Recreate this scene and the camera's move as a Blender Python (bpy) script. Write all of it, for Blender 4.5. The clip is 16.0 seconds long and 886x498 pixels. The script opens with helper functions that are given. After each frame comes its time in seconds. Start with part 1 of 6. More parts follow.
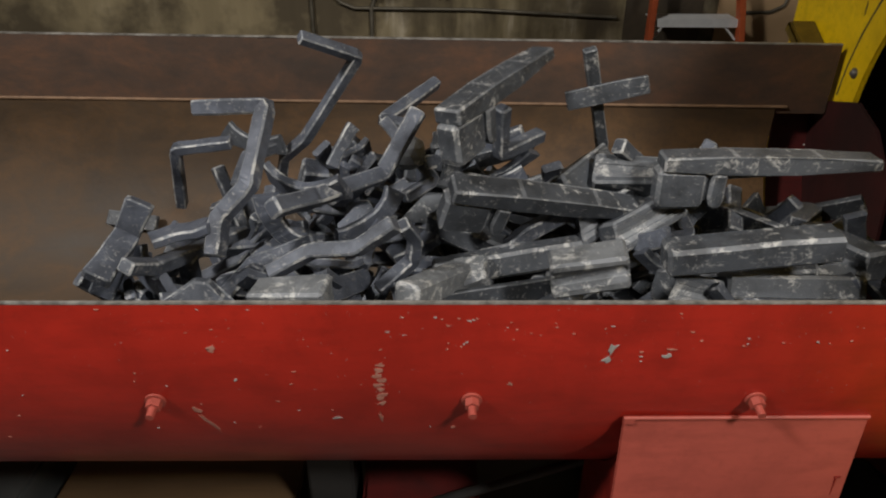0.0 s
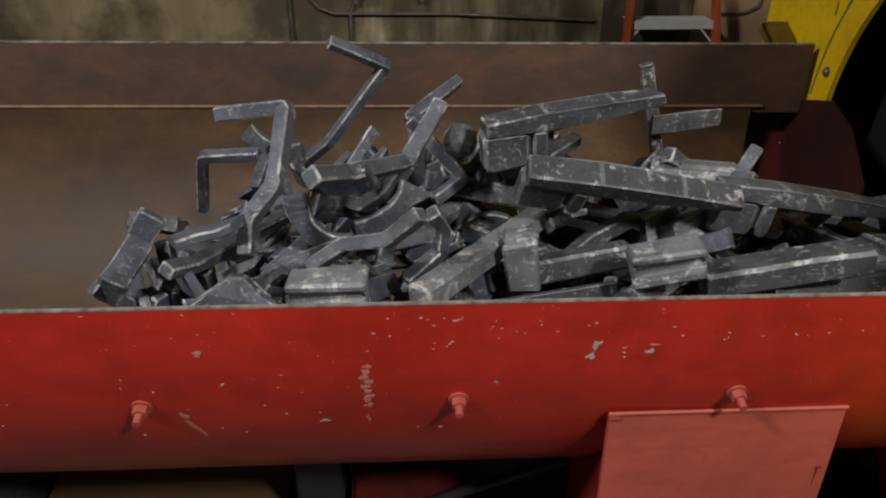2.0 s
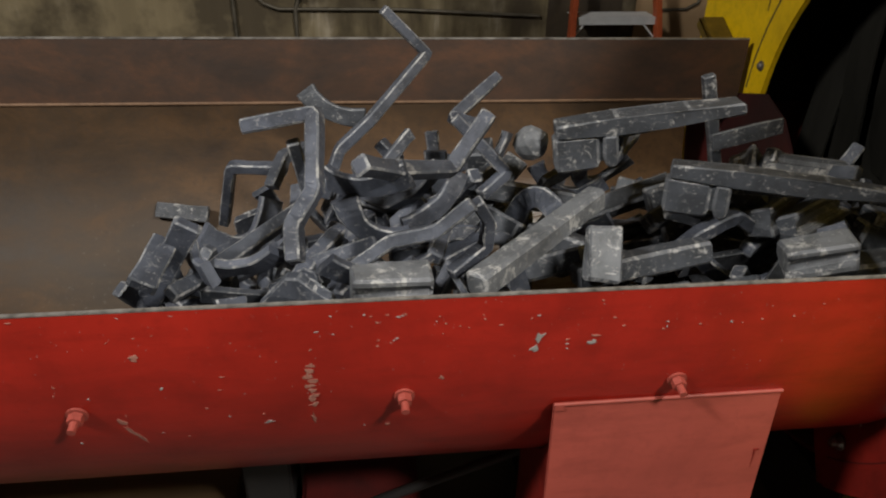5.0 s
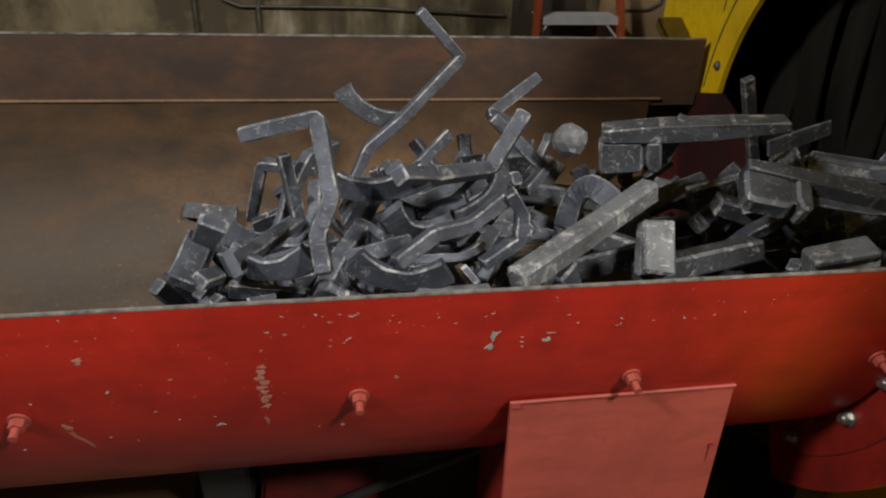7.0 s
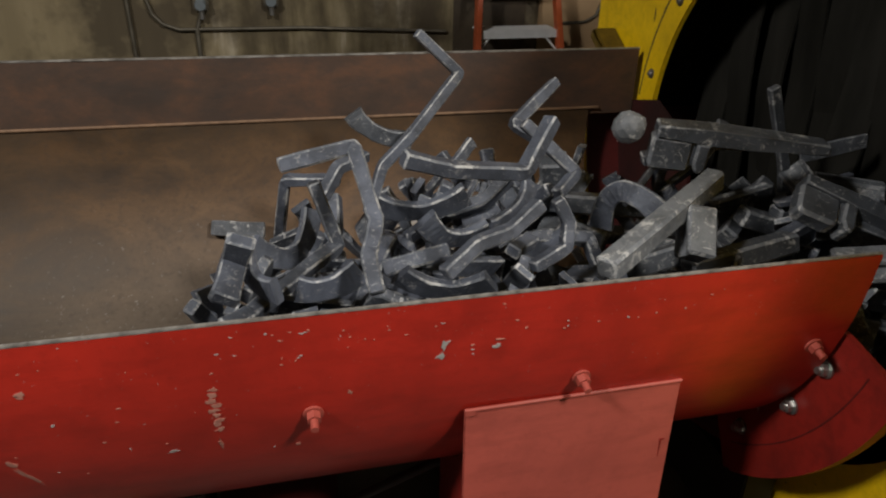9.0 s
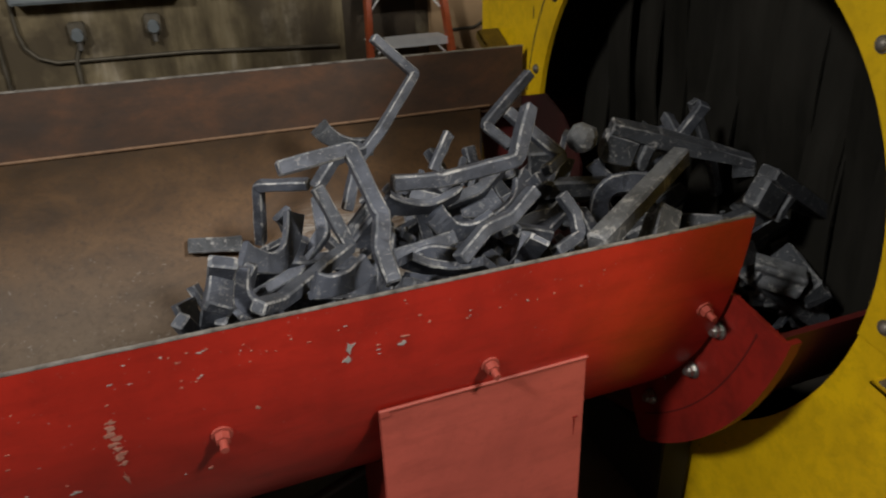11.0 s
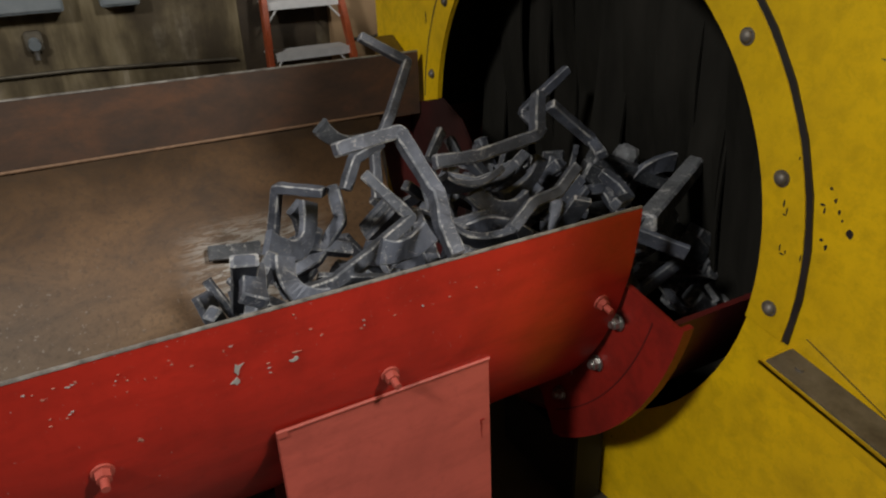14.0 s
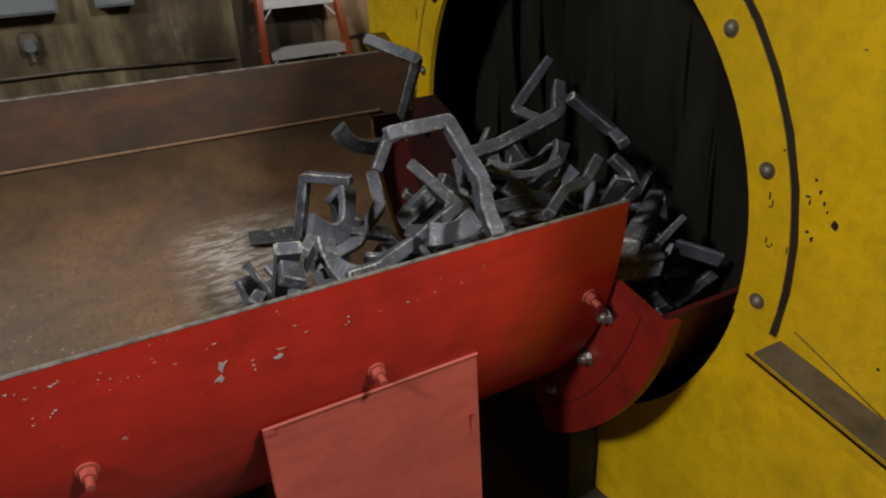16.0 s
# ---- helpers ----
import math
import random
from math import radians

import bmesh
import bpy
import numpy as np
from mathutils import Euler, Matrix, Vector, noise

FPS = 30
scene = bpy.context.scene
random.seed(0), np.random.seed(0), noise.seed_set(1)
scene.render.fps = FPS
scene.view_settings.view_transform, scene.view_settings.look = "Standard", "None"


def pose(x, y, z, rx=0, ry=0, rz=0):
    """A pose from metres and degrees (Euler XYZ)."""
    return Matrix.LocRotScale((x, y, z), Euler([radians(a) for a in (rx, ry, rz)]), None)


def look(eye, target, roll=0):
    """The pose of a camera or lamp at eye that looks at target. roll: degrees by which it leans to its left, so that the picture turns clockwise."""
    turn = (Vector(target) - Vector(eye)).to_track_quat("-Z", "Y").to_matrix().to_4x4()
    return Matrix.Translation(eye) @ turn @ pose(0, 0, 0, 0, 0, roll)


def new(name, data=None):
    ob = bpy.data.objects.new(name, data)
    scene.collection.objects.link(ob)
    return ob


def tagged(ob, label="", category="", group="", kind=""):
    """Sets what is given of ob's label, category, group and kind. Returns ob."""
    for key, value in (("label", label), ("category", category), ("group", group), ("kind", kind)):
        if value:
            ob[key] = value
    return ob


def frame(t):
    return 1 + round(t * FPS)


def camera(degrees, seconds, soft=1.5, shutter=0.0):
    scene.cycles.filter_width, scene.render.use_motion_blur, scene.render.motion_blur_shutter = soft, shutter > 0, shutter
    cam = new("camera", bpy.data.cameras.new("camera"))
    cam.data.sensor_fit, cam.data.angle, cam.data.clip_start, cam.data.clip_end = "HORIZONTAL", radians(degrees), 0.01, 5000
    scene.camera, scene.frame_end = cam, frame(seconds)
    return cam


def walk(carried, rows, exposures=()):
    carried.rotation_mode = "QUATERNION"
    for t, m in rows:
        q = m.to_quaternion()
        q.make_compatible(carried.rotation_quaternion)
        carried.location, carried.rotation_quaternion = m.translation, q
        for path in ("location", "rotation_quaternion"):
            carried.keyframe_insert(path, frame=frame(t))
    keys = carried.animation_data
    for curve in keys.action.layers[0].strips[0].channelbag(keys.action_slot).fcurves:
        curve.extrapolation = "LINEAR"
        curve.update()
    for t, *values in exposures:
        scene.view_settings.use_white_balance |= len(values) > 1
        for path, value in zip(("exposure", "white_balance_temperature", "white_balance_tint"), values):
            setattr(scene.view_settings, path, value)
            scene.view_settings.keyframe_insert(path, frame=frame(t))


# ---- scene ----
cam = camera(64.2, 16.0, soft=2.1, shutter=0.5)
PATH = [
    (0, (-0.272, -0.854, 1.559), (-0.243, 0.896, 0.591), 0.5),
    (0.5, (-0.275, -0.865, 1.561), (-0.237, 0.888, 0.599), 0.5),
    (1, (-0.281, -0.868, 1.564), (-0.235, 0.89, 0.612), 0.8),
    (1.5, (-0.277, -0.866, 1.564), (-0.221, 0.893, 0.614), 0.5),
    (2, (-0.274, -0.865, 1.559), (-0.197, 0.89, 0.602), 0.2),
    (2.5, (-0.272, -0.865, 1.559), (-0.172, 0.885, 0.594), 0.3),
    (3, (-0.266, -0.865, 1.561), (-0.147, 0.885, 0.6), 0.3),
    (3.5, (-0.263, -0.866, 1.558), (-0.125, 0.885, 0.601), 0.6),
    (4, (-0.264, -0.865, 1.558), (-0.097, 0.883, 0.602), 1.0),
    (6.5, (-0.234, -0.864, 1.553), (0.023, 0.862, 0.576), 1.4),
    (7, (-0.231, -0.861, 1.552), (0.06, 0.867, 0.588), 2.1),
    (7.5, (-0.234, -0.863, 1.556), (0.097, 0.867, 0.608), 2.5),
    (8, (-0.228, -0.875, 1.555), (0.127, 0.864, 0.632), 2.0),
    (10.3, (-0.206, -0.882, 1.553), (0.328, 0.807, 0.625), -1.0),
    (10.5, (-0.2, -0.898, 1.539), (0.356, 0.798, 0.636), -1.7),
    (11, (-0.189, -0.905, 1.537), (0.45, 0.767, 0.645), -1.5),
    (11.5, (-0.185, -0.91, 1.529), (0.543, 0.737, 0.66), -1.2),
    (12, (-0.176, -0.916, 1.531), (0.585, 0.724, 0.675), -1.5),
    (12.5, (-0.169, -0.913, 1.528), (0.624, 0.715, 0.679), -1.7),
    (13, (-0.152, -0.905, 1.524), (0.671, 0.701, 0.661), -1.4),
    (13.5, (-0.142, -0.911, 1.52), (0.705, 0.68, 0.652), -1.5),
    (14, (-0.133, -0.909, 1.521), (0.708, 0.681, 0.646), -2.0),
    (14.5, (-0.13, -0.908, 1.52), (0.702, 0.682, 0.639), -2.1),
    (15, (-0.126, -0.912, 1.518), (0.711, 0.676, 0.634), -2.0),
    (15.5, (-0.116, -0.918, 1.519), (0.721, 0.668, 0.633), -2.2),
    (16, (-0.108, -0.924, 1.517), (0.726, 0.667, 0.636), -2.7),
]

walk(cam, [(t, look(eye, target, roll)) for t, eye, target, roll in PATH], exposures=[(0, 0.0), (16, 0.0)])

# ---- light: two high-bay lamps over the aisle, dim room bounce ----
world = bpy.data.worlds.new("world")
scene.world = world
world.use_nodes = True
world.node_tree.nodes["Background"].inputs[0].default_value = (0.85, 0.9, 1.0, 1)
world.node_tree.nodes["Background"].inputs[1].default_value = 0.034


def high_bay(x, y, z, watts, size, colour, target):
    lamp = bpy.data.lights.new("high_bay_lamp", "AREA")
    lamp.shape, lamp.size, lamp.energy, lamp.color = "DISK", size, watts, colour
    ob = new("high_bay_lamp", lamp)
    ob.matrix_world = look((x, y, z), target)
    return tagged(ob, "round high-bay lamp under the hall roof", "lamp", kind="structure")


high_bay(-2.9, -1.3, 3.85, 140, 0.5, (1.0, 0.955, 0.89), (0.0, 0.3, 0.9))
high_bay(1.88, -2.7, 4.1, 168, 0.5, (1.0, 0.955, 0.89), (0.2, 0.3, 0.9))


# ---- materials ----
def material(name, build, metal=0.0):
    m = bpy.data.materials.new(name)
    m.use_nodes = True
    nt = m.node_tree
    bsdf = nt.nodes["Principled BSDF"]
    bsdf.inputs["Metallic"].default_value = metal
    build(nt, bsdf)
    return m


def coords(nt, scale=(1, 1, 1)):
    tc, mp = nt.nodes.new("ShaderNodeTexCoord"), nt.nodes.new("ShaderNodeMapping")
    mp.inputs["Scale"].default_value = scale
    nt.links.new(tc.outputs["Object"], mp.inputs["Vector"])
    return mp.outputs["Vector"]


def noise_tex(nt, vec, scale, detail=6.0, rough=0.6, distort=0.0):
    n = nt.nodes.new("ShaderNodeTexNoise")
    n.inputs["Scale"].default_value, n.inputs["Detail"].default_value = scale, detail
    n.inputs["Roughness"].default_value, n.inputs["Distortion"].default_value = rough, distort
    nt.links.new(vec, n.inputs["Vector"])
    return n.outputs["Fac"]


def ramp(nt, fac, stops):
    r = nt.nodes.new("ShaderNodeValToRGB")
    while len(r.color_ramp.elements) < len(stops):
        r.color_ramp.elements.new(0.5)
    for e, (pos, col) in zip(r.color_ramp.elements, stops):
        e.position = pos
        e.color = (*col, 1) if len(col) == 3 else col
    nt.links.new(fac, r.inputs["Fac"])
    return r.outputs["Color"]


def mixed(nt, fac, a, b, blend="MIX"):
    m = nt.nodes.new("ShaderNodeMix")
    m.data_type, m.blend_type = "RGBA", blend
    for sock, value in ((m.inputs[0], fac), (m.inputs[6], a), (m.inputs[7], b)):
        if isinstance(value, (int, float)):
            sock.default_value = value
        elif isinstance(value, tuple):
            sock.default_value = (*value, 1)
        else:
            nt.links.new(value, sock)
    return m.outputs[2]


def bumped(nt, bsdf, height, strength, distance):
    b = nt.nodes.new("ShaderNodeBump")
    b.inputs["Strength"].default_value, b.inputs["Distance"].default_value = strength, distance
    nt.links.new(height, b.inputs["Height"])
    nt.links.new(b.outputs["Normal"], bsdf.inputs["Normal"])


def rough_from(nt, bsdf, fac, low, high):
    mr = nt.nodes.new("ShaderNodeMapRange")
    mr.inputs["To Min"].default_value, mr.inputs["To Max"].default_value = low, high
    nt.links.new(fac, mr.inputs["Value"])
    nt.links.new(mr.outputs["Result"], bsdf.inputs["Roughness"])


def painted(name, base, dark, chip=(0.42, 0.40, 0.38), chips=0.70, rough=(0.35, 0.55), dirt=0.5, speck=0.0):
    """Old machine enamel: colour drift, grime clouds, wiped streaks, small chips to bare metal."""
    def build(nt, bsdf):
        v, wiped = coords(nt), coords(nt, (1.0, 4.0, 4.0))
        big, mid, fine = noise_tex(nt, v, 2.2), noise_tex(nt, v, 9.0, 8.0, 0.65), noise_tex(nt, v, 70.0, 8.0, 0.7)
        col = ramp(nt, big, [(0.40, base), (0.60, dark)])
        col = mixed(nt, ramp(nt, noise_tex(nt, wiped, 7.0, 7.0, 0.7, 0.3), [(0.46, (0, 0, 0)), (0.62, (0.45, 0.45, 0.45))]), col, tuple(c * 0.75 for c in dark))
        grime = ramp(nt, mid, [(0.50, (0, 0, 0)), (0.66, (dirt, dirt, dirt))])
        col = mixed(nt, grime, col, tuple(c * 0.5 for c in dark))
        col = mixed(nt, ramp(nt, fine, [(0.55, (0, 0, 0)), (0.70, (0.3, 0.3, 0.3))]), col, tuple(c * 0.6 for c in dark))
        spot = ramp(nt, noise_tex(nt, v, 26.0, 3.0, 0.55), [(chips - 0.02, (0, 0, 0)), (chips, (1, 1, 1))])
        col = mixed(nt, spot, col, chip)
        if speck:
            dust = ramp(nt, noise_tex(nt, v, 170.0, 4.0, 0.6), [(0.69, (0, 0, 0)), (0.72, (speck, speck, speck))])
            col = mixed(nt, dust, col, chip)
        nt.links.new(col, bsdf.inputs["Base Color"])
        rough_from(nt, bsdf, mid, *rough)
        bumped(nt, bsdf, fine, 0.2, 0.002)
    return material(name, build)


RED = painted("red_enamel", (0.42, 0.0215, 0.0115), (0.33, 0.017, 0.009), chips=0.82, rough=(0.24, 0.44), dirt=0.3, speck=0.36)
# darker copies of the red: the shade on some parts is in the colour
RED_HALF_SHADE = painted("half_shaded_red_enamel", (0.245, 0.0145, 0.009), (0.17, 0.011, 0.007), chips=0.74, rough=(0.4, 0.6))
RED_SHADE = painted("shaded_red_enamel", (0.095, 0.0075, 0.006), (0.06, 0.006, 0.005), chips=0.76, rough=(0.5, 0.7))
RED_DEEP_SHADE = painted("deep_shaded_red_enamel", (0.040, 0.0045, 0.004), (0.022, 0.0035, 0.003), chips=0.8, rough=(0.55, 0.75))
PINK = painted("faded_red_enamel", (0.385, 0.076, 0.055), (0.32, 0.062, 0.045), chips=0.78, rough=(0.4, 0.6), dirt=0.2)
YELLOW = painted("yellow_enamel", (0.77, 0.50, 0.004), (0.64, 0.412, 0.004), chip=(0.10, 0.08, 0.04), chips=0.77, rough=(0.35, 0.55), dirt=0.25)
ORANGE = painted("orange_fibreglass", (0.55, 0.12, 0.04), (0.45, 0.09, 0.03), chips=0.8)


def rust_pan(nt, bsdf):
    """Brown rusted steel, rubbed grey along the bottom where the load slides, with pale dust."""
    v, streak = coords(nt), coords(nt, (0.9, 1.6, 1.6))
    big, long_, fine = noise_tex(nt, v, 2.6, 5.0), noise_tex(nt, streak, 4.0, 10.0, 0.7, 0.4), noise_tex(nt, v, 60.0, 8.0, 0.7)
    col = ramp(nt, long_, [(0.34, (0.026, 0.0145, 0.006)), (0.5, (0.049, 0.0255, 0.0085)), (0.64, (0.080, 0.039, 0.0125))])
    col = mixed(nt, ramp(nt, big, [(0.45, (0, 0, 0)), (0.7, (0.5, 0.5, 0.5))]), col, (0.052, 0.035, 0.020))
    sep = nt.nodes.new("ShaderNodeSeparateXYZ")
    tc = nt.nodes.new("ShaderNodeTexCoord")
    nt.links.new(tc.outputs["Object"], sep.inputs["Vector"])
    low = nt.nodes.new("ShaderNodeMapRange")
    for key, value in (("From Min", 0.74), ("From Max", 0.42), ("To Min", 0.0), ("To Max", 1.0)):
        low.inputs[key].default_value = value
    nt.links.new(sep.outputs["Z"], low.inputs["Value"])
    # the grey also strengthens along x
    grey_along_x = nt.nodes.new("ShaderNodeMapRange")
    for key, value in (("From Min", -1.3), ("From Max", -0.3), ("To Min", 0.04), ("To Max", 1.0)):
        grey_along_x.inputs[key].default_value = value
    nt.links.new(sep.outputs["X"], grey_along_x.inputs["Value"])
    rubbed = nt.nodes.new("ShaderNodeMath")
    rubbed.operation = "MULTIPLY"
    nt.links.new(low.outputs["Result"], rubbed.inputs[0])
    fresh = nt.nodes.new("ShaderNodeMapRange")
    for key, value in (("From Min", -0.5), ("From Max", -0.05), ("To Min", 1.0), ("To Max", 0.35)):
        fresh.inputs[key].default_value = value
    nt.links.new(sep.outputs["X"], fresh.inputs["Value"])
    both = nt.nodes.new("ShaderNodeMath")
    both.operation = "MULTIPLY"
    nt.links.new(grey_along_x.outputs["Result"], both.inputs[0])
    nt.links.new(fresh.outputs["Result"], both.inputs[1])
    nt.links.new(both.outputs[0], rubbed.inputs[1])
    wear = nt.nodes.new("ShaderNodeMath")
    wear.operation = "MULTIPLY"
    nt.links.new(rubbed.outputs[0], wear.inputs[0])
    nt.links.new(ramp(nt, long_, [(0.2, (0.3, 0.3, 0.3)), (0.6, (1, 1, 1))]), wear.inputs[1])
    # warmer, paler brown low in the pan, growing towards the machine
    zone = nt.nodes.new("ShaderNodeMapRange")
    for key, value in (("From Min", 0.92), ("From Max", 0.66), ("To Min", 0.0), ("To Max", 0.8)):
        zone.inputs[key].default_value = value
    nt.links.new(sep.outputs["Z"], zone.inputs["Value"])
    run = nt.nodes.new("ShaderNodeMapRange")
    for key, value in (("From Min", -0.95), ("From Max", -0.15), ("To Min", 0.0), ("To Max", 1.0)):
        run.inputs[key].default_value = value
    nt.links.new(sep.outputs["X"], run.inputs["Value"])
    warm_zone = nt.nodes.new("ShaderNodeMath")
    warm_zone.operation = "MULTIPLY"
    nt.links.new(zone.outputs["Result"], warm_zone.inputs[0])
    nt.links.new(run.outputs["Result"], warm_zone.inputs[1])
    col = mixed(nt, warm_zone.outputs[0], col, ramp(nt, long_, [(0.36, (0.088, 0.046, 0.020)), (0.5, (0.155, 0.081, 0.034)), (0.64, (0.22, 0.122, 0.054))]))
    col = mixed(nt, wear.outputs[0], col, (0.118, 0.099, 0.077))
    dust = nt.nodes.new("ShaderNodeMath")
    dust.operation = "MULTIPLY"
    nt.links.new(rubbed.outputs[0], dust.inputs[0])
    nt.links.new(ramp(nt, noise_tex(nt, v, 75.0, 6.0, 0.65), [(0.625, (0, 0, 0)), (0.67, (0.7, 0.7, 0.7))]), dust.inputs[1])
    col = mixed(nt, dust.outputs[0], col, (0.36, 0.34, 0.31))
    col = mixed(nt, ramp(nt, fine, [(0.50, (0, 0, 0)), (0.70, (0.6, 0.6, 0.6))]), col, (0.045, 0.028, 0.017))
    # fresh bright scrapes where the load drags along the pan
    scrape = None
    for axis, lo, hi in (("X", 0.02, 0.20), ("X", 0.56, 0.36), ("Z", 0.70, 0.60), ("Z", 0.40, 0.50)):
        edge = nt.nodes.new("ShaderNodeMapRange")
        edge.interpolation_type = "SMOOTHSTEP"
        edge.inputs["From Min"].default_value, edge.inputs["From Max"].default_value = lo, hi
        nt.links.new(sep.outputs[axis], edge.inputs["Value"])
        if scrape is None:
            scrape = edge.outputs["Result"]
        else:
            both = nt.nodes.new("ShaderNodeMath")
            both.operation = "MULTIPLY"
            nt.links.new(scrape, both.inputs[0])
            nt.links.new(edge.outputs["Result"], both.inputs[1])
            scrape = both.outputs[0]
    drag = noise_tex(nt, coords(nt, (1.6, 9.0, 9.0)), 8.0, 8.0, 0.7, 0.8)
    cut = nt.nodes.new("ShaderNodeMath")
    cut.operation = "MULTIPLY"
    nt.links.new(scrape, cut.inputs[0])
    nt.links.new(ramp(nt, drag, [(0.44, (0.15, 0.15, 0.15)), (0.56, (1, 1, 1))]), cut.inputs[1])
    col = mixed(nt, cut.outputs[0], col, (0.40, 0.38, 0.35))
    nt.links.new(col, bsdf.inputs["Base Color"])
    rough_from(nt, bsdf, long_, 0.48, 0.78)
    bumped(nt, bsdf, fine, 0.3, 0.002)


RUST = material("rusty_worn_steel", rust_pan, 0.12)


def rust_plate(nt, bsdf):
    v, streak = coords(nt), coords(nt, (0.85, 1.0, 1.5))
    big, mid, fine = noise_tex(nt, streak, 4.2, 10.0, 0.72, 0.3), noise_tex(nt, streak, 13.0, 9.0, 0.75), noise_tex(nt, v, 80.0, 6.0)
    col = ramp(nt, big, [(0.36, (0.052, 0.036, 0.028)), (0.5, (0.080, 0.047, 0.032)), (0.64, (0.125, 0.062, 0.036))])
    col = mixed(nt, ramp(nt, mid, [(0.48, (0, 0, 0)), (0.66, (0.5, 0.5, 0.5))]), col, (0.055, 0.039, 0.032))
    nt.links.new(col, bsdf.inputs["Base Color"])
    rough_from(nt, bsdf, mid, 0.45, 0.75)
    bumped(nt, bsdf, fine, 0.15, 0.002)


RUST_DARK = material("brown_rusted_plate", rust_plate, 0.2)


def casting_skin(low, mid_, high, chalk_from, chalk_col, chalk_most):
    """Cast-iron skin: grey tones by piece, sooty patches, chalky mould residue, scratches, fine sand grain."""
    def build(nt, bsdf):
        info = nt.nodes.new("ShaderNodeObjectInfo")
        tc = nt.nodes.new("ShaderNodeTexCoord")
        shift = nt.nodes.new("ShaderNodeVectorMath")
        shift.operation = "MULTIPLY_ADD"
        nt.links.new(info.outputs["Random"], shift.inputs[0])
        shift.inputs[1].default_value = (37.0, 53.0, 71.0)
        nt.links.new(tc.outputs["Object"], shift.inputs[2])
        v = shift.outputs[0]
        mp = nt.nodes.new("ShaderNodeMapping")
        mp.inputs["Rotation"].default_value, mp.inputs["Scale"].default_value = (0.5, 0.7, 0.9), (1.0, 1.0, 7.0)
        nt.links.new(v, mp.inputs["Vector"])
        mid, fine = noise_tex(nt, v, 16.0, 6.0), noise_tex(nt, v, 140.0, 8.0, 0.7)
        tone = ramp(nt, info.outputs["Random"], [(0.0, low), (0.5, mid_), (1.0, high)])
        soot = ramp(nt, mid, [(0.42, (0, 0, 0)), (0.62, (0.75, 0.75, 0.75))])
        col = mixed(nt, soot, tone, tuple(c * 0.5 for c in low))
        chalk = ramp(nt, noise_tex(nt, v, 26.0, 9.0, 0.78, 0.5), [(chalk_from, (0, 0, 0)), (chalk_from + 0.07, (chalk_most,) * 3)])
        col = mixed(nt, chalk, col, chalk_col)
        scratch = ramp(nt, noise_tex(nt, mp.outputs[0], 44.0, 4.0, 0.6), [(0.645, (0, 0, 0)), (0.69, (0.6, 0.6, 0.6))])
        col = mixed(nt, scratch, col, chalk_col)
        dust = ramp(nt, noise_tex(nt, v, 85.0, 5.0, 0.7, 0.3), [(0.60, (0, 0, 0)), (0.68, (0.45, 0.45, 0.45))])
        col = mixed(nt, dust, col, chalk_col)
        nt.links.new(col, bsdf.inputs["Base Color"])
        rough_from(nt, bsdf, mid, 0.40, 0.68)
        bumped(nt, bsdf, fine, 0.45, 0.003)
    return build


CAST = material("grey_cast_iron", casting_skin((0.064, 0.073, 0.096), (0.106, 0.119, 0.154), (0.090, 0.100, 0.121), 0.575, (0.38, 0.38, 0.38), 0.6), 0.2)
# edge skins: chalk, plus a lighter tone standing in for edge highlights
CAST_EDGE = material("chalky_highlight_cast_edge", casting_skin((0.120, 0.132, 0.157), (0.180, 0.195, 0.224), (0.150, 0.162, 0.182), 0.50, (0.48, 0.48, 0.47), 0.8), 0.1)
HEAVY_CAST = material("dark_heavy_casting", casting_skin((0.050, 0.056, 0.067), (0.088, 0.097, 0.114), (0.070, 0.077, 0.090), 0.570, (0.46, 0.46, 0.45), 0.85), 0.15)
HEAVY_EDGE = material("chalky_highlight_heavy_edge", casting_skin((0.125, 0.134, 0.150), (0.18, 0.192, 0.212), (0.15, 0.16, 0.176), 0.525, (0.48, 0.48, 0.47), 0.85), 0.1)
CHALK_CAST = material("chalk_crusted_casting", casting_skin((0.145, 0.155, 0.168), (0.195, 0.206, 0.222), (0.17, 0.18, 0.192), 0.535, (0.50, 0.50, 0.49), 0.85), 0.1)
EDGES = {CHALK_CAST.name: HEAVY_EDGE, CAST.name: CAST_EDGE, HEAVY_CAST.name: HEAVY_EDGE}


def plain_noise(name, a, b, scale=6.0, rough=(0.6, 0.9), metal=0.0, bump=0.2, stretch=(1, 1, 1)):
    def build(nt, bsdf):
        v = coords(nt, stretch)
        n = noise_tex(nt, v, scale, 8.0, 0.65)
        nt.links.new(ramp(nt, n, [(0.3, a), (0.7, b)]), bsdf.inputs["Base Color"])
        rough_from(nt, bsdf, n, *rough)
        bumped(nt, bsdf, noise_tex(nt, v, scale * 10), bump, 0.002)
    return material(name, build, metal)


RUBBER = plain_noise("black_rubber", (0.006, 0.006, 0.005), (0.021, 0.020, 0.017), 7.0, (0.6, 0.85), stretch=(1, 1, 0.2))
RUBBER.node_tree.nodes["Principled BSDF"].inputs["Specular IOR Level"].default_value = 0.1
DARK = plain_noise("painted_shade_black", (0.008, 0.008, 0.008), (0.016, 0.015, 0.014))
STEEL = plain_noise("zinc_steel", (0.35, 0.35, 0.34), (0.55, 0.55, 0.53), 20.0, (0.25, 0.45), 0.9, 0.05)
ALU = plain_noise("ladder_aluminium", (0.68, 0.69, 0.70), (0.82, 0.83, 0.84), 16.0, (0.4, 0.55), 0.15, 0.05)
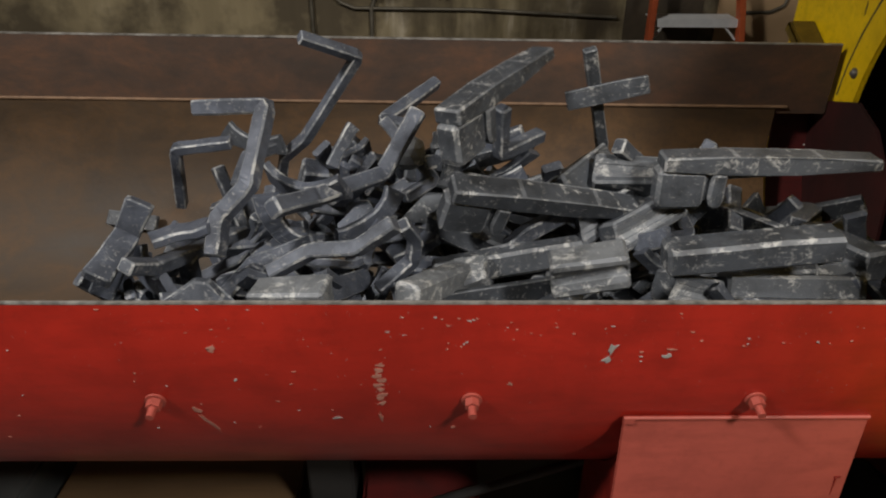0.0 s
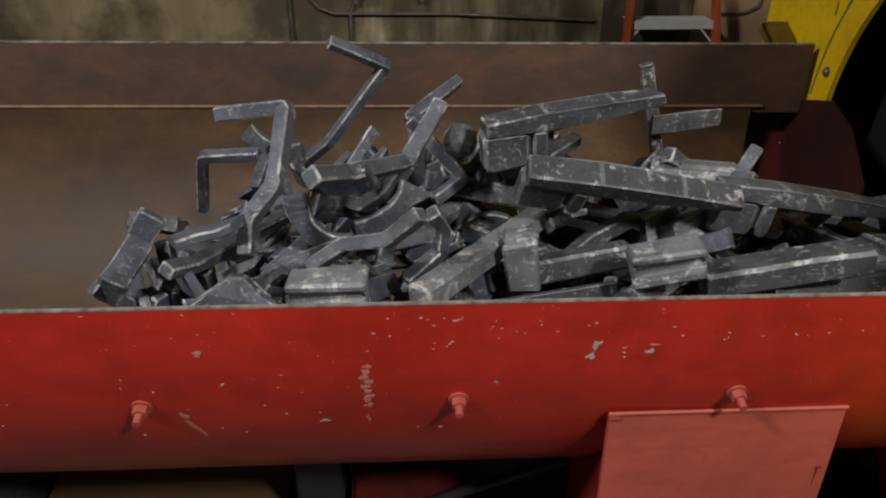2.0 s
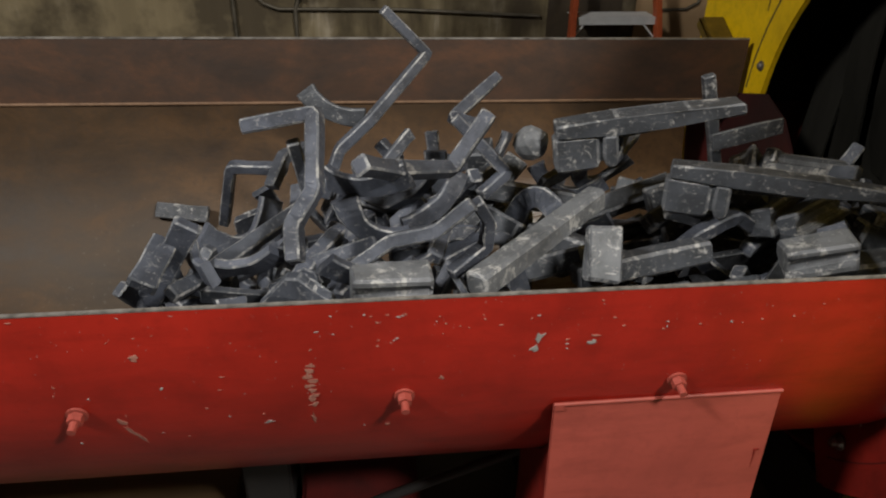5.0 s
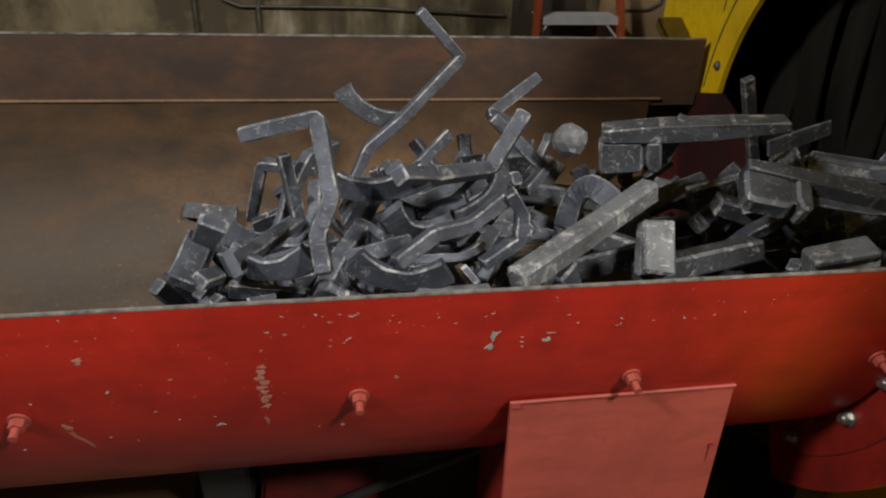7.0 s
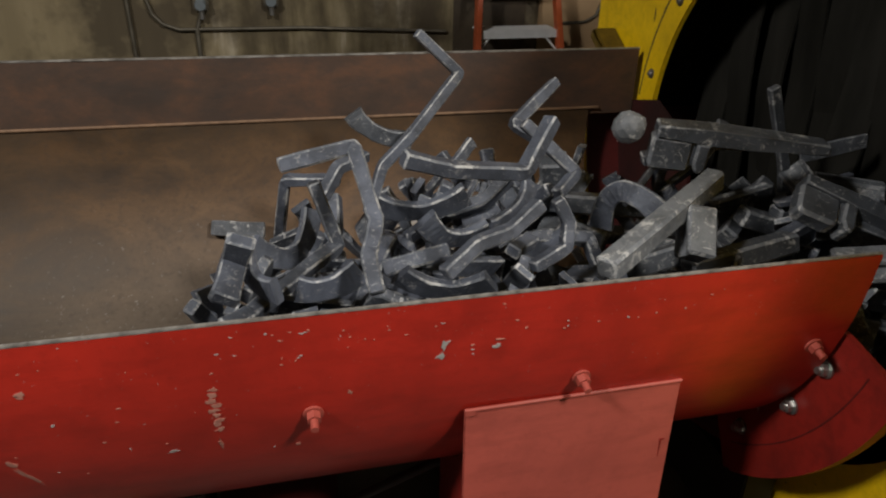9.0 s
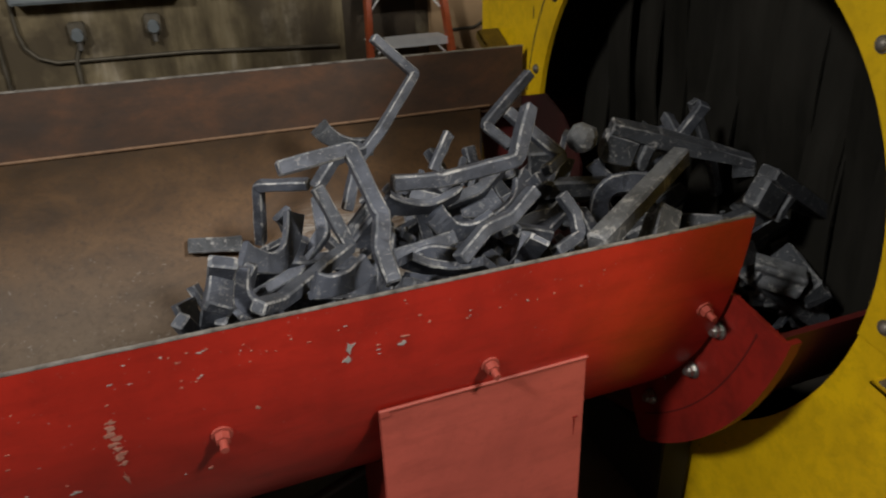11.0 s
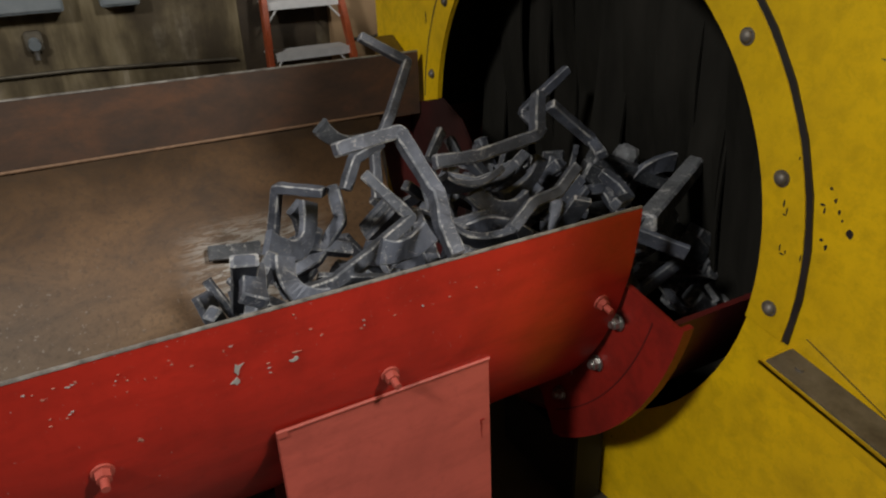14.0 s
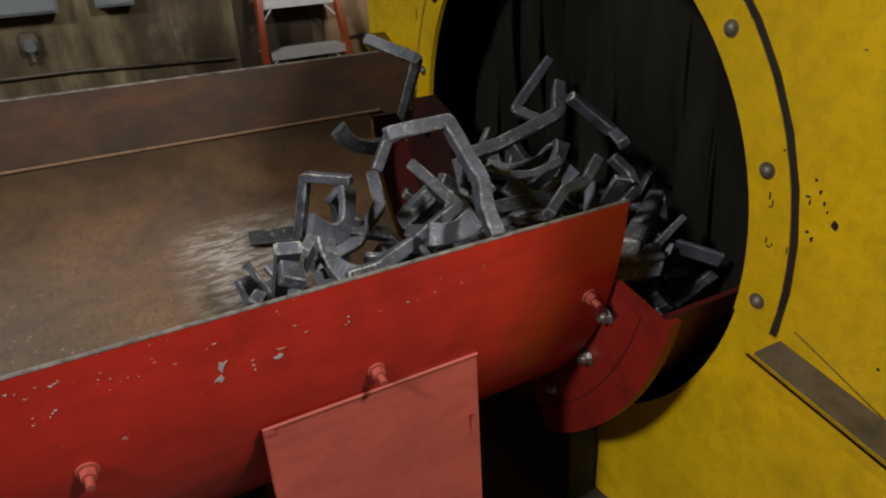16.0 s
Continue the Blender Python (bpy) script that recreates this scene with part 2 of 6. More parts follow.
DULL = plain_noise("greasy_steel", (0.10, 0.09, 0.08), (0.26, 0.24, 0.21), 14.0, (0.4, 0.7), 0.6)
WORN = plain_noise("worn_bright_edge", (0.07, 0.062, 0.055), (0.42, 0.40, 0.37), 30.0, (0.35, 0.55), 0.3, 0.1)
SEAM = plain_noise("light_rusty_weld", (0.115, 0.066, 0.038), (0.23, 0.138, 0.08), 40.0, (0.5, 0.75), 0.1, 0.3)
GREASE = plain_noise("brown_grease", (0.055, 0.034, 0.006), (0.15, 0.095, 0.010), 30.0, (0.4, 0.6))
FLOOR = plain_noise("oily_concrete_floor", (0.03, 0.027, 0.023), (0.08, 0.07, 0.057), 3.0, (0.55, 0.85))
BLACK = plain_noise("black_painted_steel", (0.01, 0.01, 0.011), (0.028, 0.026, 0.025), 8.0, (0.4, 0.65))
GREYBOX = plain_noise("grey_painted_sheet", (0.17, 0.20, 0.22), (0.24, 0.27, 0.29), 6.0, (0.4, 0.6))
CONDUIT = plain_noise("dull_conduit", (0.09, 0.08, 0.06), (0.18, 0.16, 0.125), 12.0, (0.4, 0.65), 0.5)


def stained_wall(nt, bsdf):
    v, streak = coords(nt), coords(nt, (2.6, 1.0, 0.55))
    run, big, fine = noise_tex(nt, streak, 2.4, 5.0, 0.55, 0.2), noise_tex(nt, v, 1.5, 5.0), noise_tex(nt, v, 45.0, 8.0, 0.7)
    col = ramp(nt, run, [(0.36, (0.065, 0.049, 0.024)), (0.5, (0.16, 0.128, 0.071)), (0.60, (0.225, 0.185, 0.113)), (0.68, (0.39, 0.34, 0.25))])
    sep = nt.nodes.new("ShaderNodeSeparateXYZ")
    nt.links.new(v, sep.inputs["Vector"])
    # tone mixes paler towards the wall's left end
    bay = nt.nodes.new("ShaderNodeMapRange")
    for key, value in (("From Min", -0.35), ("From Max", -1.0), ("To Min", 0.0), ("To Max", 0.6)):
        bay.inputs[key].default_value = value
    nt.links.new(sep.outputs["X"], bay.inputs["Value"])
    col = mixed(nt, bay.outputs["Result"], col, (0.33, 0.265, 0.155))
    col = mixed(nt, ramp(nt, big, [(0.43, (0, 0, 0)), (0.58, (0.85, 0.85, 0.85))]), col, (0.055, 0.041, 0.024))
    nt.links.new(col, bsdf.inputs["Base Color"])
    bsdf.inputs["Roughness"].default_value = 0.85
    bumped(nt, bsdf, fine, 0.3, 0.004)


TAN = plain_noise("tan_distempered_plaster", (0.34, 0.225, 0.12), (0.44, 0.295, 0.165), 3.0, (0.75, 0.95))
DARK_BROWN = plain_noise("dark_brown_board", (0.026, 0.019, 0.012), (0.075, 0.054, 0.032), 4.0, (0.7, 0.9))
WALL = material("stained_concrete_wall", stained_wall)


# ---- mesh helpers ----
def mesh_of(bm, name, mat, smooth=False):
    me = bpy.data.meshes.new(name)
    bmesh.ops.recalc_face_normals(bm, faces=bm.faces)
    if smooth:
        for f in bm.faces:
            f.smooth = True
    bm.to_mesh(me)
    bm.free()
    if smooth:
        me.set_sharp_from_angle(angle=radians(38))
    me.materials.append(mat)
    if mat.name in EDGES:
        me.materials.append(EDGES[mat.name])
    return me


def thing(name, bm, mat, label, category, group="", kind="", smooth=False):
    return tagged(new(name, mesh_of(bm, name, mat, smooth)), label, category, group, kind)


def part(name, bm, mat, parent, label="", smooth=False):
    ob = new(name, mesh_of(bm, name, mat, smooth))
    ob.parent = parent
    return tagged(ob, label)


def base(name, label, category, group="", kind="", at=(0, 0, 0)):
    ob = new(name)
    ob.location = at
    ob.empty_display_size = 0.05
    return tagged(ob, label, category, group, kind)


def add_box(bm, x0, y0, z0, x1, y1, z1, bevel=0.0):
    made = bmesh.ops.create_cube(bm, size=1.0, matrix=Matrix.Translation(((x0 + x1) / 2, (y0 + y1) / 2, (z0 + z1) / 2)) @ Matrix.Diagonal((abs(x1 - x0), abs(y1 - y0), abs(z1 - z0), 1)))
    if bevel:
        edges = list({e for v in made["verts"] for e in v.link_edges})
        bmesh.ops.bevel(bm, geom=edges, offset=bevel, segments=2, affect="EDGES")
    return bm


def box(x0, y0, z0, x1, y1, z1, bevel=0.0):
    return add_box(bmesh.new(), x0, y0, z0, x1, y1, z1, bevel)


def add_rod(bm, a, b, r0, r1=None, seg=16):
    a, b = Vector(a), Vector(b)
    d = b - a
    m = Matrix.Translation((a + b) / 2) @ d.to_track_quat("Z", "Y").to_matrix().to_4x4()
    bmesh.ops.create_cone(bm, cap_ends=True, segments=seg, radius1=r0, radius2=r0 if r1 is None else r1, depth=d.length, matrix=m)
    return bm


def rod(a, b, r0, r1=None, seg=16):
    return add_rod(bmesh.new(), a, b, r0, r1, seg)


def sheet(profile, thick, x0, x1, steps=1, wave=0.0, caps=None):
    """A bent sheet: an open profile in (y, z), swept from x0 to x1, thickened to its left side. caps: x of the end for each profile point."""
    bm = bmesh.new()
    n = len(profile)
    inner, outer = [], []
    for i, (y, z) in enumerate(profile):
        a, b = profile[max(i - 1, 0)], profile[min(i + 1, n - 1)]
        t = Vector((b[0] - a[0], b[1] - a[1])).normalized()
        inner.append((y, z))
        outer.append((y + t.y * thick, z - t.x * thick))
    rings = []
    for s in range(steps + 1):
        ring = []
        for side in (inner, outer):
            for i, (y, z) in enumerate(side):
                end = x1 if caps is None else caps[i]
                x = x0 + (end - x0) * s / steps
                ring.append(bm.verts.new((x, y + wave * noise.noise((x * 3, y * 5, z * 5)), z + wave * noise.noise((x * 3 + 9, y * 5, z * 5)))))
        rings.append(ring)
    for r0, r1 in zip(rings, rings[1:]):
        for i in range(n - 1):
            bm.faces.new((r0[i], r0[i + 1], r1[i + 1], r1[i]))
            bm.faces.new((r0[n + i], r1[n + i], r1[n + i + 1], r0[n + i + 1]))
        bm.faces.new((r0[0], r1[0], r1[n], r0[n]))
        bm.faces.new((r0[n - 1], r0[2 * n - 1], r1[2 * n - 1], r1[n - 1]))
    for r in (rings[0], rings[-1]):
        for i in range(n - 1):
            bm.faces.new((r[i], r[n + i], r[n + i + 1], r[i + 1]))
    return bm


# ---- setting ----
def slab(name, x0, y0, z0, x1, y1, z1, mat, label, category):
    return thing(name, box(x0, y0, z0, x1, y1, z1), mat, label, category, kind="structure")


slab("floor", -7.2, -5.2, -0.2, 7.2, 4.25, 0.0, FLOOR, "dark oily concrete workshop floor", "floor")
slab("wall_north", -7, 3.95, 0.0, 7, 4.25, 5.2, WALL, "yellow-brown water-stained concrete wall", "wall")
slab("wall_pier", 1.60, 3.935, 0.0, 3.4, 3.95, 5.2, TAN, "smooth tan pier on the stained wall", "wall")
# thin dark brown slab over a darker stretch of the wall
slab("wall_panel", 0.99, 3.942, 0.0, 1.50, 3.95, 2.3, DARK_BROWN, "dark brown panel on the stained wall", "wall")
slab("wall_south", -7, -5.2, 0.0, 7, -5.0, 5.2, WALL, "plain stained concrete wall of the hall", "wall")
slab("wall_west", -7.2, -5.2, 0.0, -7, 4.25, 5.2, WALL, "plain stained concrete end wall of the hall", "wall")
slab("wall_east", 7, -5.2, 0.0, 7.2, 4.25, 5.2, WALL, "plain stained concrete end wall of the hall", "wall")
slab("ceiling", -7.2, -5.2, 5.2, 7.2, 4.25, 5.4, WALL, "plain dark hall ceiling", "ceiling")

# ---- vibrating feeder trough: half pipe with a raised back plate ----
CY, CZ, CR = 0.61, 0.94, 0.605
X_END = 0.776


def arc(cy, cz, r, a0, a1, n):
    """Points (y, z) on a circle about the pan's axis; 180 is the near side, 270 the bottom."""
    return [(cy + r * math.cos(radians(a0 + (a1 - a0) * i / n)), cz + r * math.sin(radians(a0 + (a1 - a0) * i / n))) for i in range(n + 1)]


feeder = base("vibrating_feeder", "red half-pipe vibrating feeder trough with rusty worn inside", "feeder")
inside = [(CY - CR, 0.997)] + arc(CY, CZ, CR, 180, 357.2, 40)


def lean(bm):
    """The far side of the trough runs down a little towards the machine."""
    for v in bm.verts:
        v.co.z -= 0.009 * (v.co.x - 0.3) * min(1.0, max(0.0, (v.co.y - CY) / CR))
    return bm


end_x = [X_END - 0.018 * min(1.0, max(0.0, (1.0 - z) / 0.22)) for y, z in inside]
part("liner", lean(sheet(inside, 0.003, -4.2, X_END, 60, 0.003, end_x)), RUST, feeder, "rust-brown worn steel liner", True)
shell = [(CY - CR - 0.0034, 0.995)] + arc(CY, CZ, CR + 0.0034, 180, 357.2, 40)
part("shell", lean(sheet(shell, 0.004, -4.2, X_END, 60, 0.0015, end_x)), RED, feeder, "chipped red enamel outer shell", True)
rim = bmesh.new()
add_box(rim, -4.2, CY - CR - 0.0076, 0.9955, X_END, CY - CR - 0.0012, 1.0002, 0.001)
part("rim", rim, WORN, feeder, "bare worn steel rim edge")
BACK_Y = CY + CR * math.cos(radians(-2.8))
BACK_Z = CZ + CR * math.sin(radians(-2.8))
plate = lean(sheet([(BACK_Y + 0.006, BACK_Z - 0.02), (BACK_Y + 0.006, 1.097)], 0.008, -4.2, 0.924, 40, 0.002))
part("back_plate", plate, RUST_DARK, feeder, "dark brown rusted splash plate", True)
part("plate_edge", lean(box(-4.2, BACK_Y + 0.0045, 1.0965, 0.923, BACK_Y + 0.0155, 1.1005)), WORN, feeder, "worn grey upper edge")
part("weld_seam", lean(rod((-4.2, BACK_Y - 0.001, BACK_Z + 0.002), (0.80, BACK_Y - 0.001, BACK_Z + 0.002), 0.0048)), SEAM, feeder, "light rusty weld seam")


def liner_bolt(x):
    a = radians(180 + 12.5)
    n = Vector((0, math.cos(a), math.sin(a)))
    p = Vector((x, CY, CZ)) + n * (CR + 0.0076)
    b = part("liner_bolt", rod(p, p + n * 0.004, 0.0165), PINK, feeder, "pinkish red painted liner bolt")
    part("nut", rod(p + n * 0.004, p + n * 0.017, 0.012, seg=6), PINK, b)
    part("stud", rod(p + n * 0.017, p + n * 0.034, 0.0065), PINK, b)


for bx in (-3.2, -2.7, -2.2, -1.7, -1.205, -0.709, -0.210, 0.243, 0.702):
    liner_bolt(bx)

# box guard under the feeder
guard = base("drive_guard", "faded pinkish red sheet-metal guard box under the feeder", "guard")
TL, TR = Vector((0.040, 0.017, 0.762)), Vector((0.450, 0.024, 0.757))
FOOT = Vector((0.004, -0.012, 0))


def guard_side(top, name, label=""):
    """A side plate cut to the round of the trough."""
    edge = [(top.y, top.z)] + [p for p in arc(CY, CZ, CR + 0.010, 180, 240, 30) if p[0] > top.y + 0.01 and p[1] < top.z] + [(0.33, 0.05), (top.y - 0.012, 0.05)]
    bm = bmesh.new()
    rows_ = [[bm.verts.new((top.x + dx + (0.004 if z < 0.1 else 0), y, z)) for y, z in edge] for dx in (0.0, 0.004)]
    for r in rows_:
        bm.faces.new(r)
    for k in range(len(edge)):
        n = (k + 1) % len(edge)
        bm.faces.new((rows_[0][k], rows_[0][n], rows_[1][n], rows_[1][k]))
    part(name, bm, RED_HALF_SHADE, guard, label)


bm = bmesh.new()
low_l, low_r = Vector((TL.x, TL.y, 0.05)) + FOOT, Vector((TR.x, TR.y, 0.05)) + FOOT
front = [bm.verts.new(p) for p in (TL, TR, low_r, low_l)]
back = [bm.verts.new(p + Vector((0, 0.006, 0))) for p in (TL, TR, low_r, low_l)]
bm.faces.new(front), bm.faces.new(back)
for i in range(4):
    bm.faces.new((front[i], front[(i + 1) % 4], back[(i + 1) % 4], back[i]))
bmesh.ops.bevel(bm, geom=list(bm.edges), offset=0.002, segments=2, affect="EDGES")
part("front_panel", bm, PINK, guard)
# side panels coloured darker for the shade under the trough's overhang
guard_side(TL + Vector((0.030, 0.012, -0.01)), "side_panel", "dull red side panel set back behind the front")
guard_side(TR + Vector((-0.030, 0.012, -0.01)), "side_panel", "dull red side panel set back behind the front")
part("top_lip", rod(TL, TR, 0.0035), PINK, guard)
part("corner_tab", box(TL.x, TL.y - 0.003, TL.z - 0.012, TL.x + 0.018, TL.y + 0.004, TL.z + 0.002, 0.001), PINK, guard)
fold = bmesh.new()
add_box(fold, TR.x - 0.022, TR.y - 0.0065, 0.06, TR.x - 0.018, TR.y - 0.001, 0.62, 0.001)
add_box(fold, TR.x - 0.024, TR.y - 0.0065, 0.62, TR.x - 0.012, TR.y - 0.001, 0.624, 0.001)
bmesh.ops.rotate(fold, verts=fold.verts, cent=(TR.x, TR.y, TR.z), matrix=Matrix.Rotation(radians(1.0), 3, "X"))
part("fold_line", fold, RED_HALF_SHADE, guard, "thin vertical fold on the guard")

# ---- blast machine: yellow end wall with a round mouth ----
FX, HY, HZ, HR = 0.95, 0.49, 0.88, 0.636
machine = base("blast_machine", "yellow painted blast machine with a round curtained mouth", "machine")


def holed_plate(x0, x1, y0, y1, z0, z1, hy, hz, r, n=72):
    bm = bmesh.new()
    loops = []
    for x in (x0, x1):
        inner, outer = [], []
        for i in range(n):
            a = 2 * math.pi * i / n
            c, s = math.cos(a), math.sin(a)
            k = min((y1 - hy) / c if c > 1e-6 else 1e9, (y0 - hy) / c if c < -1e-6 else 1e9, (z1 - hz) / s if s > 1e-6 else 1e9, (z0 - hz) / s if s < -1e-6 else 1e9)
            inner.append(bm.verts.new((x, hy + r * c, hz + r * s)))
            outer.append(bm.verts.new((x, hy + k * c, hz + k * s)))
        loops.append((inner, outer))
    (ia, oa), (ib, ob_) = loops
    for i in range(n):
        j = (i + 1) % n
        bm.faces.new((ia[i], ia[j], oa[j], oa[i]))
        bm.faces.new((ib[i], ob_[i], ob_[j], ib[j]))
        bm.faces.new((ia[i], ib[i], ib[j], ia[j]))
        bm.faces.new((oa[i], oa[j], ob_[j], ob_[i]))
    return bm


part("end_wall", holed_plate(FX, FX + 0.006, -0.75, 1.60, 0.0, 2.1, HY, HZ, HR), YELLOW, machine, "yellow painted steel end wall")


def ring_segment(a0, a1, r0, r1, x0, x1, n=24):
    bm = bmesh.new()
    rows_ = []
    for i in range(n + 1):
        a = radians(a0 + (a1 - a0) * i / n)
        rows_.append([bm.verts.new((x, HY + r * math.cos(a), HZ + r * math.sin(a))) for x, r in ((x0, r0), (x0, r1), (x1, r1), (x1, r0))])
    for p, q in zip(rows_, rows_[1:]):
        for k in range(4):
            bm.faces.new((p[k], p[(k + 1) % 4], q[(k + 1) % 4], q[k]))
    bm.faces.new(rows_[0]), bm.faces.new(rows_[-1])
    return bm


def ring_bolt(a, r):
    p = Vector((FX - 0.009, HY + r * math.cos(radians(a)), HZ + r * math.sin(radians(a))))
    b = part("ring_bolt", rod(p, p - Vector((0.003, 0, 0)), 0.0155), DULL, machine, "greasy grey bolt head")
    bm = bmesh.new()
    bmesh.ops.create_uvsphere(bm, u_segments=14, v_segments=8, radius=0.0125, matrix=Matrix.Translation(p - Vector((0.003, 0, 0))) @ Matrix.Diagonal((0.8, 1, 1, 1)))
    part("bolt_cap", bm, DULL, b, "", True)


for k, (a0, a1) in enumerate(((189.3, 101), (100, 5))):
    part("ring_segment", ring_segment(a0, a1, HR + 0.001, HR + 0.086, FX - 0.009, FX - 0.001), YELLOW, machine, "bolted yellow clamp ring segment")
# black strip stands in for the shade of the gap beside the ring
part("gasket", ring_segment(189.3, 5, HR + 0.0865, HR + 0.0985, FX - 0.006, FX - 0.001), BLACK, machine, "black strip for the shaded gap at the ring's edge")
for a in (12.5, 34.1, 55.7, 77.3, 98.9, 120.5, 142.0, 163.7, 185.2):
    ring_bolt(a, 0.68)

part("scored_line", rod((FX - 0.0005, -0.266, 0.79), (FX - 0.0005, -0.70, 0.619), 0.0016, seg=6), GREASE, machine, "thin dark scored line")

# black curtain of rubber strips in the mouth
curtain = base("rubber_curtain", "black rubber strip curtain hanging in the machine mouth", "curtain")
rnd = random.Random(5)
for layer, x in ((0, FX + 0.24), (1, FX + 0.28), (2, FX + 0.325)):
    y = HY - HR - 0.02 + 0.05 * layer
    while y < HY + HR:
        w = rnd.uniform(0.10, 0.14)
        bottom = HZ - 0.05 - 0.4 * rnd.random() if abs(y + w / 2 - HY) < 0.55 else HZ - 0.35
        bm = bmesh.new()
        prev = None
        tilt, lean = rnd.uniform(-0.012, 0.012), rnd.uniform(0.0, 0.03)
        for i in range(13):
            z = 1.66 + (bottom - 1.66) * i / 12
            sw = 0.012 * math.sin(i * 0.7 + y * 20) + lean * (i / 12) ** 2 * 3
            cur = [bm.verts.new((x + sw + dx + tilt * s, y + dy, z)) for dx, dy, s in ((0, 0, -1), (0, w, 1), (0.008, w, 1), (0.008, 0, -1))]
            if prev:
                for k in range(4):
                    bm.faces.new((prev[k], prev[(k + 1) % 4], cur[(k + 1) % 4], cur[k]))
            else:
                bm.faces.new(cur)
            prev = cur
        bm.faces.new(prev)
        part("strip", bm, RUBBER, curtain, "", True)
        y += w * 0.93
# drum housing behind the curtain, its inner darkness put into the sheets' colour
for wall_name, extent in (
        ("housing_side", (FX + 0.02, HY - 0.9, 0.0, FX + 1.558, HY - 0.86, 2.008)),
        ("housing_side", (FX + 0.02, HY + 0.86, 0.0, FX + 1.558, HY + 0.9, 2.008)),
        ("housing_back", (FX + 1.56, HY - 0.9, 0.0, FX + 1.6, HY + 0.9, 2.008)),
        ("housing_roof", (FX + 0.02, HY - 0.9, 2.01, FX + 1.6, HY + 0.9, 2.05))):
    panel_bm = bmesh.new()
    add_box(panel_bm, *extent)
    part(wall_name, panel_bm, DARK, machine, "blast housing sheet coloured near black for the unlit inside")

# red inlet chute between trough and mouth, with its bolted flange
chute = base("inlet_chute", "dark red inlet chute with a bolted curved flange", "chute")


def flange(a0, a1, r0, r1, x0, x1, n=24):
    bm = bmesh.new()
    prev = None
    for i in range(n + 1):
        a = radians(a0 + (a1 - a0) * i / n)
        cur = [bm.verts.new((x, CY + r * math.cos(a), CZ + r * math.sin(a))) for x, r in ((x0, r0), (x0, r1), (x1, r1), (x1, r0))]
        if prev:
            for k in range(4):
                bm.faces.new((prev[k], prev[(k + 1) % 4], cur[(k + 1) % 4], cur[k]))
        else:
            bm.faces.new(cur)
        prev = cur
    bm.faces.new(prev)
    return bm


# flange and rim coloured darker for the shadow the trough throws on them
part("flange", flange(191.6, 240, 0.60, 0.760, 0.774, 0.786), RED_HALF_SHADE, chute, "red bolted flange plate")
part("outer_ring", flange(190.8, 238, 0.752, 0.764, 0.772, 0.798), RED_HALF_SHADE, chute, "worn red outer rim of the flange")
part("groove", flange(194, 236, 0.690, 0.693, 0.7725, 0.7745), RED_SHADE, chute, "dark line drawn for the flange's groove")
# the chute shell's shade is put into its dark red
part("shell", sheet(arc(CY, CZ, 0.705, 194, 354, 36), 0.012, 0.815, 1.30, 2), RED_SHADE, chute, "dark red curved chute shell", True)
corner = [(1.08, 0.963), (1.34, 0.892), (1.34, 0.35), (0.78, 0.35), (0.84, 0.80), (0.96, 0.92)]
bm = bmesh.new()
two = [[bm.verts.new((x, y, z)) for y, z in corner] for x in (0.930, 0.940)]
for r in two:
    bm.faces.new(r)
for i in range(6):
    bm.faces.new((two[0][i], two[0][(i + 1) % 6], two[1][(i + 1) % 6], two[1][i]))
# near-black red in place of the shadow on this plate
part("back_flange", bm, RED_DEEP_SHADE, chute, "dark red back flange plate")
for yy, zz in ((0.030, 0.728), (0.084, 0.593), (0.205, 0.432)):
    p = Vector((0.772, yy, zz))
    q = Vector((-1, 0, 0))
    b = part("hex_bolt", rod(p, p + q * 0.004, 0.019), STEEL, chute, "bright zinc hex bolt")
    part("hex_head", rod(p + q * 0.004, p + q * 0.017, 0.0135, seg=6), STEEL, b)
    part("thread", rod(p + q * 0.017, p + q * 0.024, 0.0075), STEEL, b)

# angle-iron brackets beside the mouth
def angle_bracket(y0, z0, y1, z1, top, words, skin):
    d = Vector((0, y1 - y0, z1 - z0))
    up = Vector((1, 0, 0)).cross(d).normalized()
    up = up if up.z > 0 else -up
    ob = base("angle_bracket", "yellow angle-iron bracket with a greasy steel strip", "bracket")
    bm = bmesh.new()
    for lo, hi, x0, x1 in ((0.0, 0.006, FX - 0.085, FX - 0.001), (-0.024, 0.006, FX - 0.085, FX - 0.079)):
        vs = [bm.verts.new(Vector((x, y0, z0)) + d * k + up * h) for x in (x0, x1) for k in (0, 1) for h in (lo, hi)]
        for f in ((0, 1, 3, 2), (4, 6, 7, 5), (0, 4, 5, 1), (2, 3, 7, 6), (0, 2, 6, 4), (1, 5, 7, 3)):
            bm.faces.new([vs[i] for i in f])
    part("angle", bm, skin, ob)
    bm = bmesh.new()
    vs = [bm.verts.new(Vector((x, y0, z0)) + d * k + up * h) for x in (FX - 0.076, FX - 0.006) for k in (0.02, 0.99) for h in (0.0065, 0.011)]
    for f in ((0, 1, 3, 2), (4, 6, 7, 5), (0, 4, 5, 1), (2, 3, 7, 6), (0, 2, 6, 4), (1, 5, 7, 3)):
        bm.faces.new([vs[i] for i in f])
    part("strip", bm, top, ob, words)
    p = Vector((FX - 0.04, y0, z0)) + d * 0.12 + up * 0.011
    part("rivet", rod(p, p + up * 0.004, 0.008), DULL, ob)


angle_bracket(-0.236, 0.752, -0.66, 0.668, DULL, "greasy bare steel strip", YELLOW)
angle_bracket(1.304, 1.025, 1.46, 1.105, GREASE, "brown greasy strip", GREASE)

